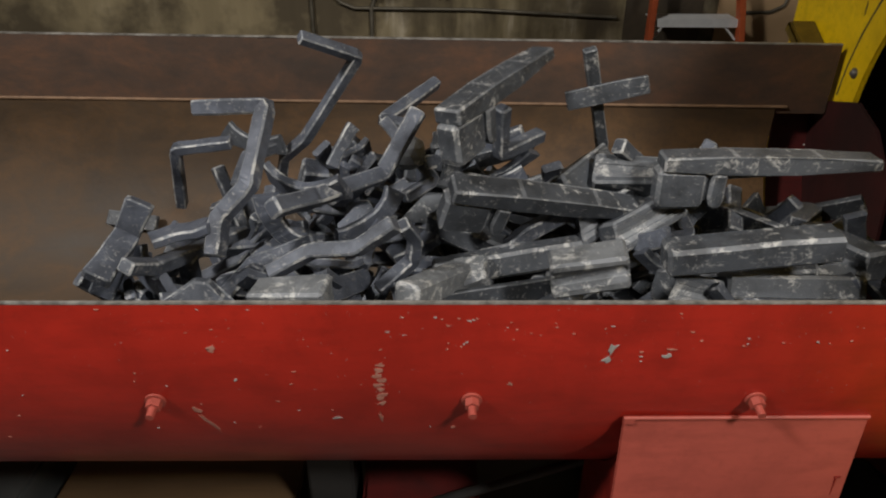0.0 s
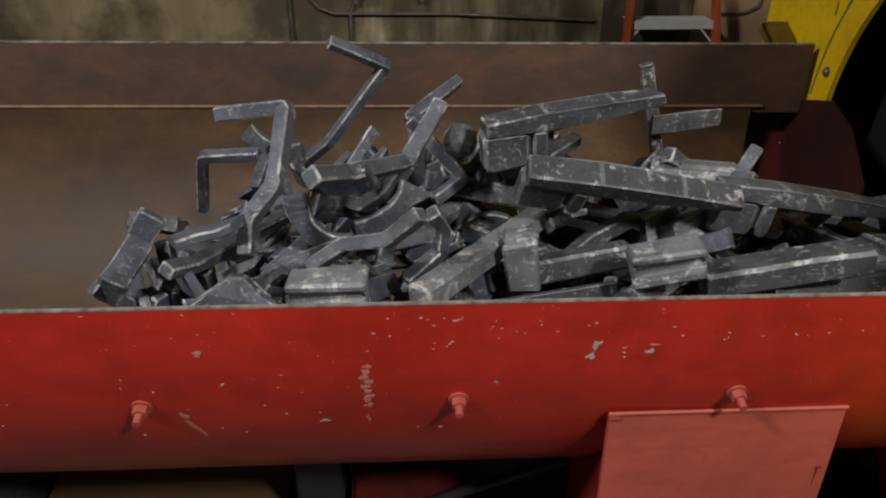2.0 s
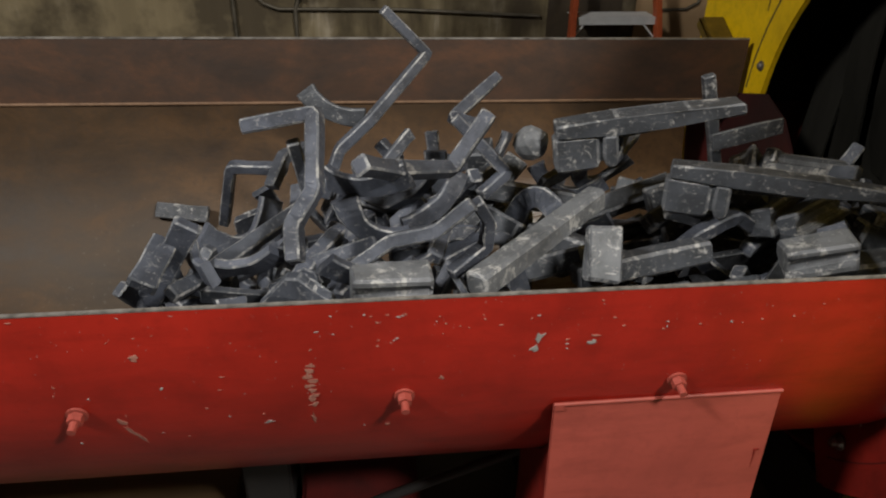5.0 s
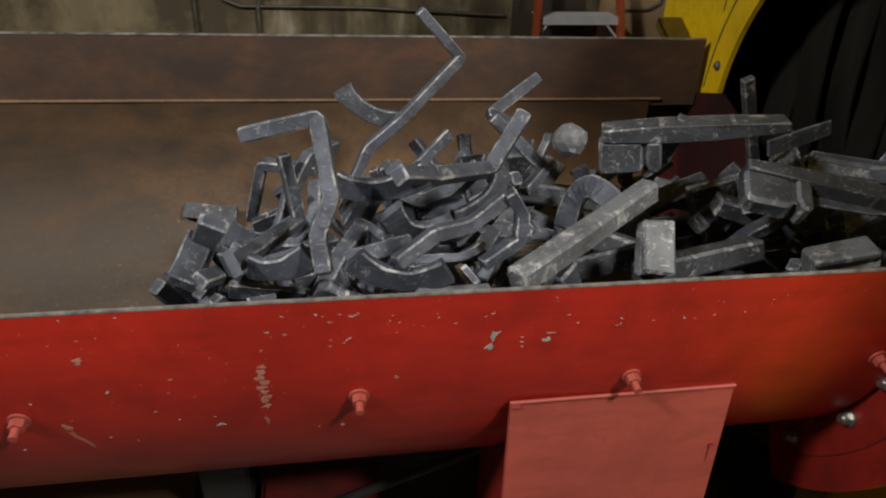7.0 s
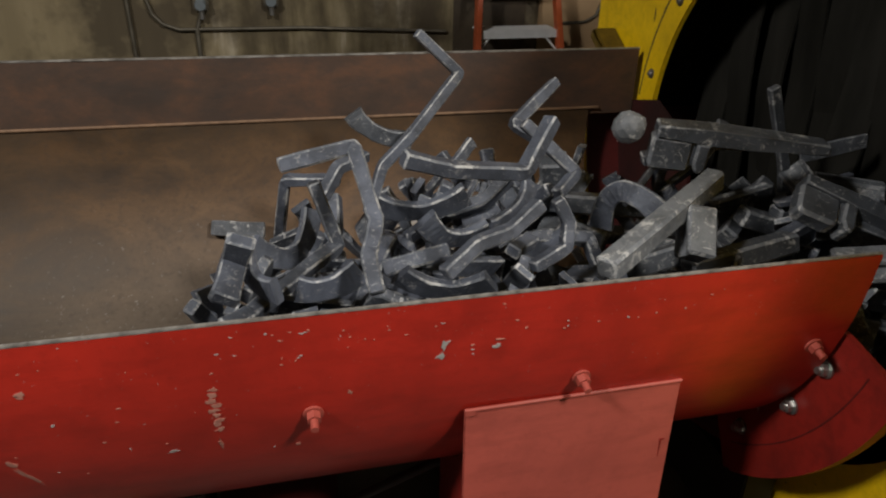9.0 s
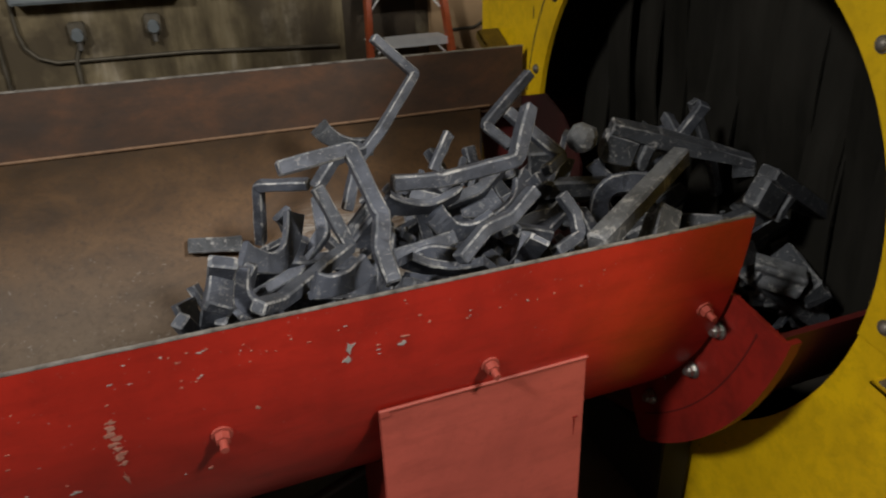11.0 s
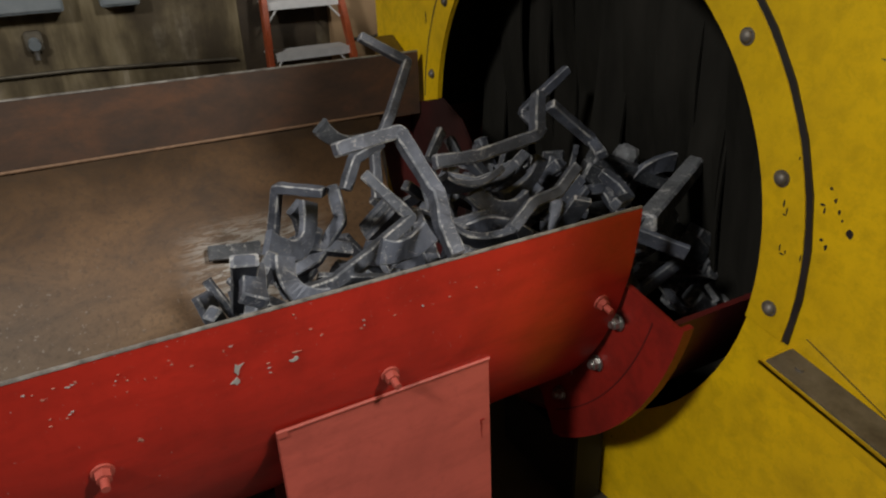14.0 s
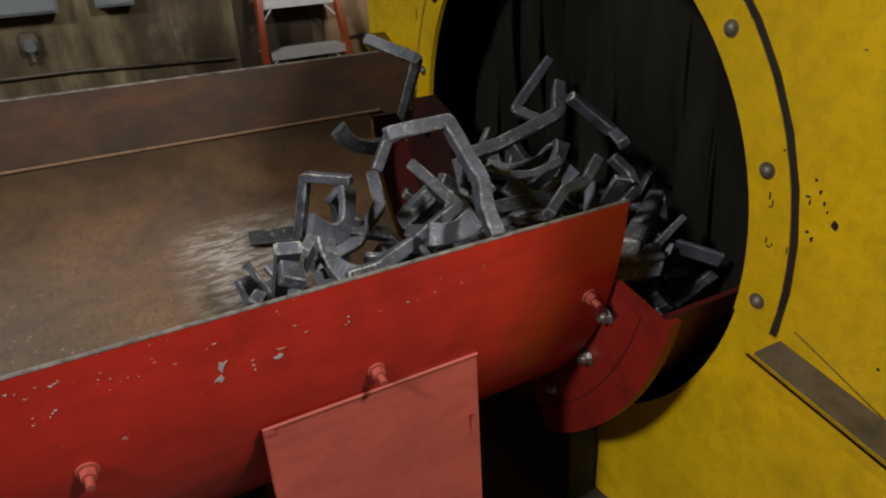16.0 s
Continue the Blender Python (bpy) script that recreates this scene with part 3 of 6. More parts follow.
# ---- stepladder behind the trough ----
LX0, LX1, LY, LZ = 1.088, 1.615, 3.62, 0.688
ladder = base("stepladder", "orange fibreglass stepladder with bare aluminium treads", "ladder")
for side, x, s in (("l", LX0 - 0.02, -1), ("r", LX1 + 0.02, 1)):
    bm = bmesh.new()
    add_box(bm, -0.018, -0.036, 0, 0.018, 0.036, 1.9, 0.004)
    bmesh.ops.transform(bm, verts=bm.verts, matrix=pose(x + s * 0.045, LY - 0.17, 0, -14, s * -4.2, 0))
    part("rail", bm, ORANGE, ladder, "orange fibreglass side rail")
for k in range(-1, 4):
    z = LZ + 0.012 + 0.305 * k
    inset = 0.022 * k
    y = LY + 0.076 * k
    bm = bmesh.new()
    add_box(bm, LX0 + inset, y, z - 0.006, LX1 - inset, y + 0.19, z)
    add_box(bm, LX0 + inset, y - 0.003, z - 0.045, LX1 - inset, y + 0.003, z + 0.006)
    for r in range(11):
        add_box(bm, LX0 + inset, y + 0.012 + r * 0.016, z, LX1 - inset, y + 0.018 + r * 0.016, z + 0.003)
    tread = part("tread", bm, ALU, ladder, "ribbed bare aluminium tread")
    for xx, s in ((LX0 + inset, 1), (LX1 - inset, -1)):
        part("brace", rod((xx + s * 0.10, y + 0.03, z - 0.01), (xx, y + 0.0, z - 0.12), 0.007), ALU, tread)


# ---- wall fittings ----
WY = 3.95


def tube(points, r, seg=10):
    bm = bmesh.new()
    for a, b in zip(points, points[1:]):
        add_rod(bm, a, b, r, seg=seg)
    for p in points[1:-1]:
        bmesh.ops.create_uvsphere(bm, u_segments=seg, v_segments=6, radius=r * 1.02, matrix=Matrix.Translation(p))
    return bm


def conduit(label, pts, r):
    return thing("conduit", tube([Vector((x, WY - 0.03, z)) for x, z in pts], r), CONDUIT, label, "conduit", "conduits on the wall", smooth=True)


conduit("dirty horizontal conduit run along the stained wall", [(-0.955, 1.7), (-0.945, 0.88), (-0.925, 0.80), (-0.87, 0.74), (-0.78, 0.705), (0.0, 0.700), (0.93, 0.655)], 0.011)
conduit("thin upright conduit on the stained wall", [(-1.055, 0.0), (-1.06, 1.0)], 0.012)
conduit("upright conduit below a socket", [(-0.675, 0.0), (-0.672, 0.70), (-0.63, 0.81)], 0.014)
conduit("short horizontal conduit near the yellow machine", [(1.75, 0.69), (1.94, 0.695), (2.02, 0.735), (2.05, 0.82)], 0.010)
for x, z, w, h, d in ((-0.47, 1.235, 0.916, 0.37, 0.16), (0.29, 1.16, 0.215, 0.22, 0.13)):
    cab = base("wall_cabinet", "grey painted electrical cabinet on the stained wall", "cabinet", "cabinets on the wall")
    part("body", box(x - w / 2, WY - d, z - h / 2, x + w / 2, WY - 0.001, z + h / 2, 0.006), GREYBOX, cab)
    part("door", box(x - w / 2 + 0.012, WY - d - 0.012, z - h / 2 + 0.012, x + w / 2 - 0.012, WY - d - 0.001, z + h / 2 - 0.012, 0.003), GREYBOX, cab)
for x, z in ((-0.63, 0.868), (-0.206, 0.885)):
    ob = base("wall_socket", "dirty grey industrial socket box on the wall", "socket", "sockets on the wall")
    part("box", box(x - 0.045, WY - 0.06, z - 0.05, x + 0.045, WY - 0.001, z + 0.06, 0.008), CONDUIT, ob)
    part("cap", rod((x, WY - 0.06, z), (x, WY - 0.10, z - 0.015), 0.032), GREYBOX, ob, "round grey socket cap")
    part("cord_grip", rod((x, WY - 0.05, z - 0.05), (x, WY - 0.05, z - 0.10), 0.016), STEEL, ob)

# ---- below the feeder ----
frame_ = base("feeder_frame", "red and black steel base frame under the feeder", "frame")
# beam coloured dark for the shade under the feeder
part("cross_beam", box(-0.44, 0.30, 0.0, -0.16, 0.95, 0.22, 0.01), RED_SHADE, frame_, "dull red cross beam")
part("leg", box(-0.57, 0.36, 0.0, -0.46, 0.52, 0.328, 0.006), BLACK, frame_, "black steel leg or shadow block")
part("leg", box(0.14, 0.45, 0.0, 0.36, 0.85, 0.326, 0.006), BLACK, frame_, "black steel leg or shadow block")
part("leg", box(-2.3, 0.36, 0.0, -2.15, 0.52, 0.328, 0.006), BLACK, frame_, "black steel leg or shadow block")
# added block in place of a shadow; the near-black colour is the shade
part("leg", add_box(box(0.84, 0.215, 0.0, 0.935, 0.27, 0.30, 0.004), 0.842, 0.268, 0.0, 0.933, 0.56, 0.215), DARK, frame_, "black steel leg or shadow block")
part("tie_rod", rod((-0.30, 0.33, 0.20), (0.10, 0.33, 0.36), 0.012), BLACK, frame_)
WOOD = plain_noise("brown_stained_board", (0.06, 0.034, 0.014), (0.13, 0.075, 0.032), 5.0, (0.6, 0.85), stretch=(0.3, 3, 3))
thing("wooden_board", box(-1.25, 0.25, 0.0, -0.62, 0.62, 0.10, 0.006), WOOD, "brown oil-stained wooden board on the floor", "board")
BIN = plain_noise("grey_bin_steel", (0.022, 0.024, 0.024), (0.045, 0.047, 0.045), 5.0)
thing("steel_bin", box(-1.75, 0.30, 0.0, -1.30, 0.85, 0.16, 0.01), BIN, "low grey steel bin under the feeder", "bin")

# ---- paint chips, scars and a painted dark hole on the shell ----
BARE = plain_noise("bare_scuffed_metal", (0.30, 0.28, 0.27), (0.46, 0.44, 0.42), 60.0, (0.45, 0.7), 0.3)
SCAR = plain_noise("pale_scuffed_paint", (0.32, 0.105, 0.075), (0.41, 0.20, 0.155), 60.0, (0.5, 0.7))
rnd = random.Random(11)


def shell_point(x, z, lift):
    """On the outside of the pan's near wall."""
    if z > CZ:
        return Vector((x, CY - CR - 0.0076 - lift, z))
    y = CY - math.sqrt((CR + 0.0076 + lift) ** 2 - (z - CZ) ** 2)
    return Vector((x, y, z))


def chip(x, z, w, h, mat=BARE, slant=0.0):
    bm = bmesh.new()
    n = 11
    ring = []
    for i in range(n):
        a = 2 * math.pi * i / n
        k = rnd.uniform(0.30, 1.15)
        dz = h / 2 * math.sin(a) * k
        ring.append((x + w / 2 * math.cos(a) * k + slant * dz, z + dz))
    low = [bm.verts.new(shell_point(px, pz, -0.001)) for px, pz in ring]
    top = [bm.verts.new(shell_point(px, pz, 0.0006)) for px, pz in ring]
    mid = bm.verts.new(shell_point(x, z, 0.0008))
    for i in range(n):
        j = (i + 1) % n
        bm.faces.new((top[i], top[j], mid))
        bm.faces.new((low[i], low[j], top[j], top[i]))
    part("paint_chip", bm, mat, feeder)


# the one black patch stands in for the dark inside of a hole
for x, z, w, h, mat, slant in (
    (-0.603, 0.917, 0.020, 0.014, SCAR, 0), (-0.603, 0.917, 0.011, 0.008, BLACK, 0), (-0.575, 0.855, 0.007, 0.009, BARE, 0.4),
    (-0.648, 0.778, 0.014, 0.020, SCAR, -0.4), (-0.638, 0.742, 0.010, 0.060, SCAR, -0.4), (-0.427, 0.757, 0.026, 0.007, BARE, 0),
    (-0.237, 0.726, 0.014, 0.010, SCAR, 0), (-0.151, 0.844, 0.010, 0.009, SCAR, 0), (-0.003, 0.915, 0.016, 0.030, BARE, 0.3),
    (-0.008, 0.895, 0.016, 0.014, BARE, 0.5), (0.085, 0.902, 0.019, 0.010, BARE, 0), (0.087, 0.915, 0.017, 0.004, SCAR, 0)):
    chip(x, z, w, h, mat, slant)
for k in range(9):
    chip(-0.354 + rnd.uniform(-0.004, 0.004), 0.885 - 0.011 * k, rnd.uniform(0.014, 0.022), 0.012, SCAR)
chip(-0.356, 0.76, 0.008, 0.05, SCAR)
for cx, cz, n, sx, sz in ((-0.23, 0.968, 7, 0.02, 0.008), (-0.23, 0.922, 6, 0.016, 0.004), (-0.12, 0.945, 9, 0.04, 0.014), (0.045, 0.91, 3, 0.004, 0.008),
                          (0.198, 0.92, 3, 0.004, 0.01), (0.285, 0.928, 3, 0.02, 0.002), (-0.33, 0.95, 4, 0.012, 0.02), (-0.55, 0.90, 9, 0.12, 0.05), (-0.95, 0.88, 9, 0.2, 0.06),
                          (0.1, 0.955, 5, 0.12, 0.02), (-0.5, 0.80, 6, 0.15, 0.04), (-0.8, 0.74, 5, 0.15, 0.02), (0.5, 0.93, 3, 0.10, 0.03)):
    for k in range(n):
        chip(cx + rnd.gauss(0, sx), min(0.988, cz + rnd.gauss(0, sz)), rnd.uniform(0.0025, 0.007), rnd.uniform(0.0015, 0.004), rnd.choice((BARE, SCAR, SCAR)), rnd.uniform(-1, 1))


# ---- smudges and scribbles on the yellow end wall ----
def smudge(y, z, w, h, x):
    bm = bmesh.new()
    ring = [(y + w / 2 * math.cos(a) * rnd.uniform(0.6, 1.1), z + h / 2 * math.sin(a) * rnd.uniform(0.6, 1.1)) for a in (i * math.tau / 9 for i in range(9))]
    low, top = [bm.verts.new((x + 0.001, *q)) for q in ring], [bm.verts.new((x - 0.0006, *q)) for q in ring]
    bm.faces.new(top)
    for i in range(9):
        bm.faces.new((low[i], low[(i + 1) % 9], top[(i + 1) % 9], top[i]))
    part("smudge", bm, BLACK if w < 0.018 else GREASE, machine, "small dark grease smudge")


for y, z, w, h in ((-0.250, 1.078, 0.007, 0.006), (-0.262, 1.060, 0.006, 0.010), (-0.272, 1.042, 0.006, 0.010), (-0.280, 1.030, 0.005, 0.007), (-0.296, 1.012, 0.014, 0.020), (-0.241, 1.046, 0.012, 0.005), (-0.246, 1.036, 0.005, 0.012),
                   (-0.252, 0.984, 0.010, 0.006), (-0.262, 0.974, 0.006, 0.014), (-0.42, 0.80, 0.008, 0.006), (1.196, 1.027, 0.050, 0.055), (1.122, 1.082, 0.016, 0.030), (1.20, 1.20, 0.006, 0.05), (1.345, 1.064, 0.03, 0.012)):
    smudge(y, z, w, h, FX - 0.0005)
for y, z, w, h in ((-0.176, 1.028, 0.004, 0.018), (-0.184, 1.016, 0.003, 0.014), (-0.181, 1.008, 0.010, 0.003), (-0.184, 0.944, 0.003, 0.016), (-0.190, 0.934, 0.012, 0.003), (-0.196, 0.940, 0.003, 0.010), (-0.227, 0.940, 0.003, 0.018), (-0.189, 1.115, 0.004, 0.008)):
    smudge(y, z, w, h, FX - 0.0095)


# ---- castings ----
def bar_mesh(points, w, h, chamfer=0.13, seed=0):
    """A cast bar of w x h section along a bent line: chamfered, mitred, slightly uneven."""
    bm = bmesh.new()
    rr = random.Random(seed)
    ctrl = [Vector(p) for p in points]
    pts = []
    for i, p in enumerate(ctrl):
        if 0 < i < len(ctrl) - 1:
            a, b = (ctrl[i - 1] - p), (ctrl[i + 1] - p)
            r = min(w * 0.35, a.length * 0.3, b.length * 0.3)
            pts += [p + a.normalized() * r, p + (a.normalized() + b.normalized()) * r * 0.22, p + b.normalized() * r]
        else:
            pts.append(p)
        if i < len(ctrl) - 1:
            for k in (0.35, 0.65):
                pts.append(p.lerp(ctrl[i + 1], k))
    c = chamfer * min(w, h)
    sec = [(-w / 2, -h / 2 + c), (-w / 2 + c, -h / 2), (w / 2 - c, -h / 2), (w / 2, -h / 2 + c), (w / 2, h / 2 - c), (w / 2 - c, h / 2), (-w / 2 + c, h / 2), (-w / 2, h / 2 - c)]
    rings = []
    for i, p in enumerate(pts):
        t = (pts[min(i + 1, len(pts) - 1)] - pts[max(i - 1, 0)]).normalized()
        up = Vector((0, 1, 0)) if abs(t.y) < 0.9 else Vector((0, 0, 1))
        side = t.cross(up).normalized()
        up = side.cross(t).normalized()
        jw, jh = 1 + rr.uniform(-0.07, 0.07), 1 + rr.uniform(-0.07, 0.07)
        rings.append([bm.verts.new(p + side * (a * jw) + up * (b * jh)) for a, b in sec])
    for p, q in zip(rings, rings[1:]):
        for k in range(8):
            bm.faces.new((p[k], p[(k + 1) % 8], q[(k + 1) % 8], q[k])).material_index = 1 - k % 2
    for ring, t in ((rings[0], pts[0] - pts[1]), (rings[-1], pts[-1] - pts[-2])):
        mid = sum((v.co for v in ring), Vector()) / 8
        inner = [bm.verts.new(mid + (v.co - mid) * 0.72 + t.normalized() * c * 0.8) for v in ring]
        for k in range(8):
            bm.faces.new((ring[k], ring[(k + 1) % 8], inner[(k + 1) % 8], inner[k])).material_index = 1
        bm.faces.new(inner)
    return bm


def roughen(bm, amount, scale, seed):
    for v in bm.verts:
        q = v.co * scale + Vector((seed, seed * 2, 0))
        v.co += Vector((noise.noise(q), noise.noise(q + Vector((7, 0, 0))), noise.noise(q + Vector((0, 7, 0))))) * amount
    return bm


def prism(outline, depth, bevel):
    """An outline in (x, z), given thickness in y, with worn rounded edges."""
    bm = bmesh.new()
    f0, f1 = [bm.verts.new((x, -depth / 2, z)) for x, z in outline], [bm.verts.new((x, depth / 2, z)) for x, z in outline]
    bm.faces.new(f0), bm.faces.new(f1)
    for i in range(len(outline)):
        j = (i + 1) % len(outline)
        bm.faces.new((f0[i], f0[j], f1[j], f1[i]))
    worn = bmesh.ops.bevel(bm, geom=list(bm.edges), offset=bevel, segments=1, affect="EDGES")
    for f in worn["faces"]:
        f.material_index = 1
    return bm


def arm_parts(points):
    """A heavy casting: a long arm over a square block, a grooved flange beside it and a thin web under the arm."""
    a, b = Vector(points[0]), Vector(points[1])
    L = (b - a).length
    d = (b - a).normalized()
    up = (Vector((0, 0, 1)) - d * d.z).normalized()
    m = Matrix.Translation(a) @ Matrix((d, up.cross(d), up)).transposed().to_4x4()
    arm = prism([(-0.016, 0.016), (L * 0.3, 0.019), (L * 0.7, 0.018), (L, 0.016), (L + 0.004, -0.006), (L * 0.6, -0.013), (0.10, -0.014), (-0.016, -0.012)], 0.050, 0.004)
    block = prism([(-0.020, -0.011), (0.064, -0.011), (0.066, -0.074), (0.058, -0.083), (-0.010, -0.084), (-0.020, -0.076)], 0.044, 0.007)
    lip = prism([(0.072, -0.012), (0.099, -0.012), (0.100, -0.070), (0.092, -0.082), (0.078, -0.080), (0.071, -0.060)], 0.050, 0.005)
    neck = prism([(0.060, -0.012), (0.076, -0.012), (0.076, -0.066), (0.060, -0.066)], 0.030, 0.002)
    web = prism([(0.09, 0.0), (L * 0.86, 0.0), (L * 0.60, -0.026), (0.09, -0.036)], 0.008, 0.002)
    bmesh.ops.translate(web, verts=web.verts, vec=(0, 0.012, 0))
    made = []
    for k, (name, bm) in enumerate((("arm", arm), ("block", block), ("flange", lip), ("neck", neck), ("web", web))):
        roughen(bm, 0.003, 24, k + 1)
        bmesh.ops.transform(bm, verts=bm.verts, matrix=m)
        made.append((name, bm))
    return made


def arm_mesh(points):
    """The same heavy casting in one piece, for those deep in the pile."""
    whole = bmesh.new()
    for name, bm in arm_parts(points):
        piece = bpy.data.meshes.new(name)
        bm.to_mesh(piece)
        bm.free()
        whole.from_mesh(piece)
        bpy.data.meshes.remove(piece)
    return whole


def heavy_casting(points):
    ob = base("casting", "heavy grey casting with a block end and long arm", "casting", "castings in the feeder")
    for name, bm in arm_parts(points):
        part(name, bm, HEAVY_CAST, ob)
    return ob


def blade_mesh(points, w, thick=0.016):
    """A curved blade: a ribbon bent through three points, wider at its ends."""
    a, b, c = (Vector(p) for p in points)
    n = 12
    bm = bmesh.new()
    ctrl = b * 2 - (a + c) / 2
    line = [a * (1 - s) ** 2 + ctrl * 2 * s * (1 - s) + c * s * s for s in (i / n for i in range(n + 1))]
    prev = None
    for i, p in enumerate(line):
        t = (line[min(i + 1, n)] - line[max(i - 1, 0)]).normalized()
        nrm = Vector((0, 1, 0)) - t * t.y
        nrm.normalize()
        side = t.cross(nrm)
        s = abs(2 * i / n - 1)
        ww = w * (0.88 + 0.18 * s ** 2.2)
        e = 0.003
        cur = [bm.verts.new(p + side * x + nrm * y) for x, y in ((-ww / 2, -thick / 2 + e), (-ww / 2 + e, -thick / 2), (ww / 2 - e, -thick / 2), (ww / 2, -thick / 2 + e), (ww / 2, thick / 2 - e), (ww / 2 - e, thick / 2), (-ww / 2 + e, thick / 2), (-ww / 2, thick / 2 - e))]
        if prev:
            for k in range(8):
                bm.faces.new((prev[k], prev[(k + 1) % 8], cur[(k + 1) % 8], cur[k])).material_index = 1 - k % 2
        else:
            bm.faces.new(cur)
        prev = cur
    bm.faces.new(prev)
    return roughen(bm, 0.003, 30, 2)


def fan_mesh(points, thick=0.02):
    a, b, c = (Vector(p) for p in points)
    bm = bmesh.new()
    base_mid = (a + c) / 2
    outline = [a, a.lerp(b, 0.35) + Vector((0.006, 0, -0.002)), b + (a - b).normalized() * 0.016, b + (c - b).normalized() * 0.016, c.lerp(b, 0.35) + Vector((-0.006, 0, -0.002)), c, c.lerp(base_mid, 0.2) - Vector((0, 0, 0.03)), a.lerp(base_mid, 0.2) - Vector((0, 0, 0.03))]
    off = Vector((0, thick / 2, 0))
    f0, f1 = [bm.verts.new(p - off) for p in outline], [bm.verts.new(p + off) for p in outline]
    bm.faces.new(f0), bm.faces.new(f1)
    for i in range(len(outline)):
        j = (i + 1) % len(outline)
        bm.faces.new((f0[i], f0[j], f1[j], f1[i]))
    for f in bmesh.ops.bevel(bm, geom=list(bm.edges), offset=0.003, segments=1, affect="EDGES")["faces"]:
        f.material_index = 1
    return roughen(bm, 0.002, 30, 3)


def lump_mesh(r):
    bm = bmesh.new()
    bmesh.ops.create_icosphere(bm, subdivisions=2, radius=r, matrix=Matrix.Diagonal((1.0, 0.9, 0.95, 1)))
    return roughen(bm, 0.009, 24, 4)


def chunk_mesh(points):
    a, b = Vector(points[0]), Vector(points[-1])
    d = (b - a).normalized()
    L = (b - a).length
    up = (Vector((0, 0, 1)) - d * d.z)
    up = up.normalized() if up.length > 0.2 else Vector((1, 0, 0))
    side = up.cross(d)
    section = [(-0.03, 0.026), (0.03, 0.026), (0.03, 0.008), (0.02, 0.002), (0.02, -0.008), (0.03, -0.014), (0.03, -0.032), (-0.03, -0.032), (-0.03, -0.014), (-0.02, -0.008), (-0.02, 0.002), (-0.03, 0.008)]
    bm = prism(section, L, 0.005)
    bmesh.ops.transform(bm, verts=bm.verts, matrix=Matrix.Translation((L / 2, 0, 0)) @ pose(0, 0, 0, 0, 0, 90))
    roughen(bm, 0.006, 26, 5)
    bmesh.ops.transform(bm, verts=bm.verts, matrix=Matrix.Translation(a) @ Matrix((d, side, up)).transposed().to_4x4())
    return bm


CAST_A = thing("casting", bar_mesh([(-0.106, 0.059, 0.088), (0.019, 0.075, 0.106), (0.039, -0.003, -0.014), (0.019, -0.052, -0.062), (0.026, -0.073, -0.116)], .026, .030, seed=65), CAST, "grey cast-iron gating bar with bends, lying on the pile", "casting", "castings in the feeder")
CAST_B = thing("casting", bar_mesh([(0.014, 0.041, 0.144), (0.115, 0.045, 0.05), (-0.04, -0.054, -0.07), (-0.107, -0.051, -0.132), (-0.144, -0.049, -0.236)], .023, .026, seed=66), CAST, "grey cast-iron gating bar with bends, lying on the pile", "casting", "castings in the feeder")
CAST_C = thing("casting", bar_mesh([(0.151, 0.040, 0.076), (0.084, -0.023, -0.014), (-0.073, -0.015, -0.032), (-0.166, -0.010, -0.026)], .029, .029, seed=67), CAST, "grey cast-iron gating bar with bends, lying on the pile", "casting", "castings in the feeder")
CAST_C2 = thing("casting", bar_mesh([(0.072, 0.032, 0.093), (-0.058, 0.007, -0.024), (-0.013, -0.041, -0.068)], .025, .027, seed=67), CAST, "grey cast-iron gating bar with bends, lying on the pile", "casting", "castings in the feeder")
CAST_C3 = thing("casting", bar_mesh([(-0.051, 0.040, 0.085), (0.054, -0.001, -0.021), (-0.007, -0.032, -0.054)], .024, .026, seed=67), CAST, "grey cast-iron gating bar with bends, lying on the pile", "casting", "castings in the feeder")
CAST_D = thing("casting", bar_mesh([(0.094, 0.032, 0.038), (0.035, 0.017, 0.002), (-0.033, -0.014, -0.002), (-0.097, -0.039, -0.037)], .023, .028, seed=68), CAST, "grey cast-iron gating bar with bends, lying on the pile", "casting", "castings in the feeder")
CAST_E = thing("casting", bar_mesh([(0.146, 0.105, 0.029), (-0.146, -0.105, -0.029)], .042, .042, seed=69), CHALK_CAST, "grey cast-iron gating bar with bends, lying on the pile", "casting", "castings in the feeder")
CAST_F = heavy_casting([(-0.163, 0.000, -0.023), (0.163, 0.000, 0.023)])
CAST_K = heavy_casting([(-0.181, 0.000, 0.027), (0.181, 0.000, -0.027)])
CAST_M = heavy_casting([(-0.183, 0.000, 0.002), (0.183, 0.000, -0.002)])
CAST_N = thing("casting", bar_mesh([(-0.137, -0.000, -0.014), (0.137, 0.000, 0.014)], .05, .06, seed=3), HEAVY_CAST, "long flat grey casting slab in the pile", "casting", "castings in the feeder")
CAST_G = thing("casting", bar_mesh([(0.079, 0.130, 0.098), (0.137, 0.092, -0.012), (0.018, 0.004, -0.030), (-0.067, -0.066, -0.036), (-0.122, -0.112, -0.020)], .024, .027, seed=71), CAST, "grey cast-iron gating bar with bends, lying on the pile", "casting", "castings in the feeder")
CAST_P1 = thing("casting", blade_mesh([(-0.079, 0.007, -0.001), (-0.001, -0.013, -0.006), (0.080, 0.007, 0.007)], .048), CAST, "curved grey cast-iron blade with flared ends", "casting", "castings in the feeder")
CAST_P4 = thing("casting", blade_mesh([(-0.073, 0.000, 0.006), (-0.000, 0.000, -0.020), (0.073, 0.000, 0.014)], .045), CAST, "curved grey cast-iron blade with flared ends", "casting", "castings in the feeder")
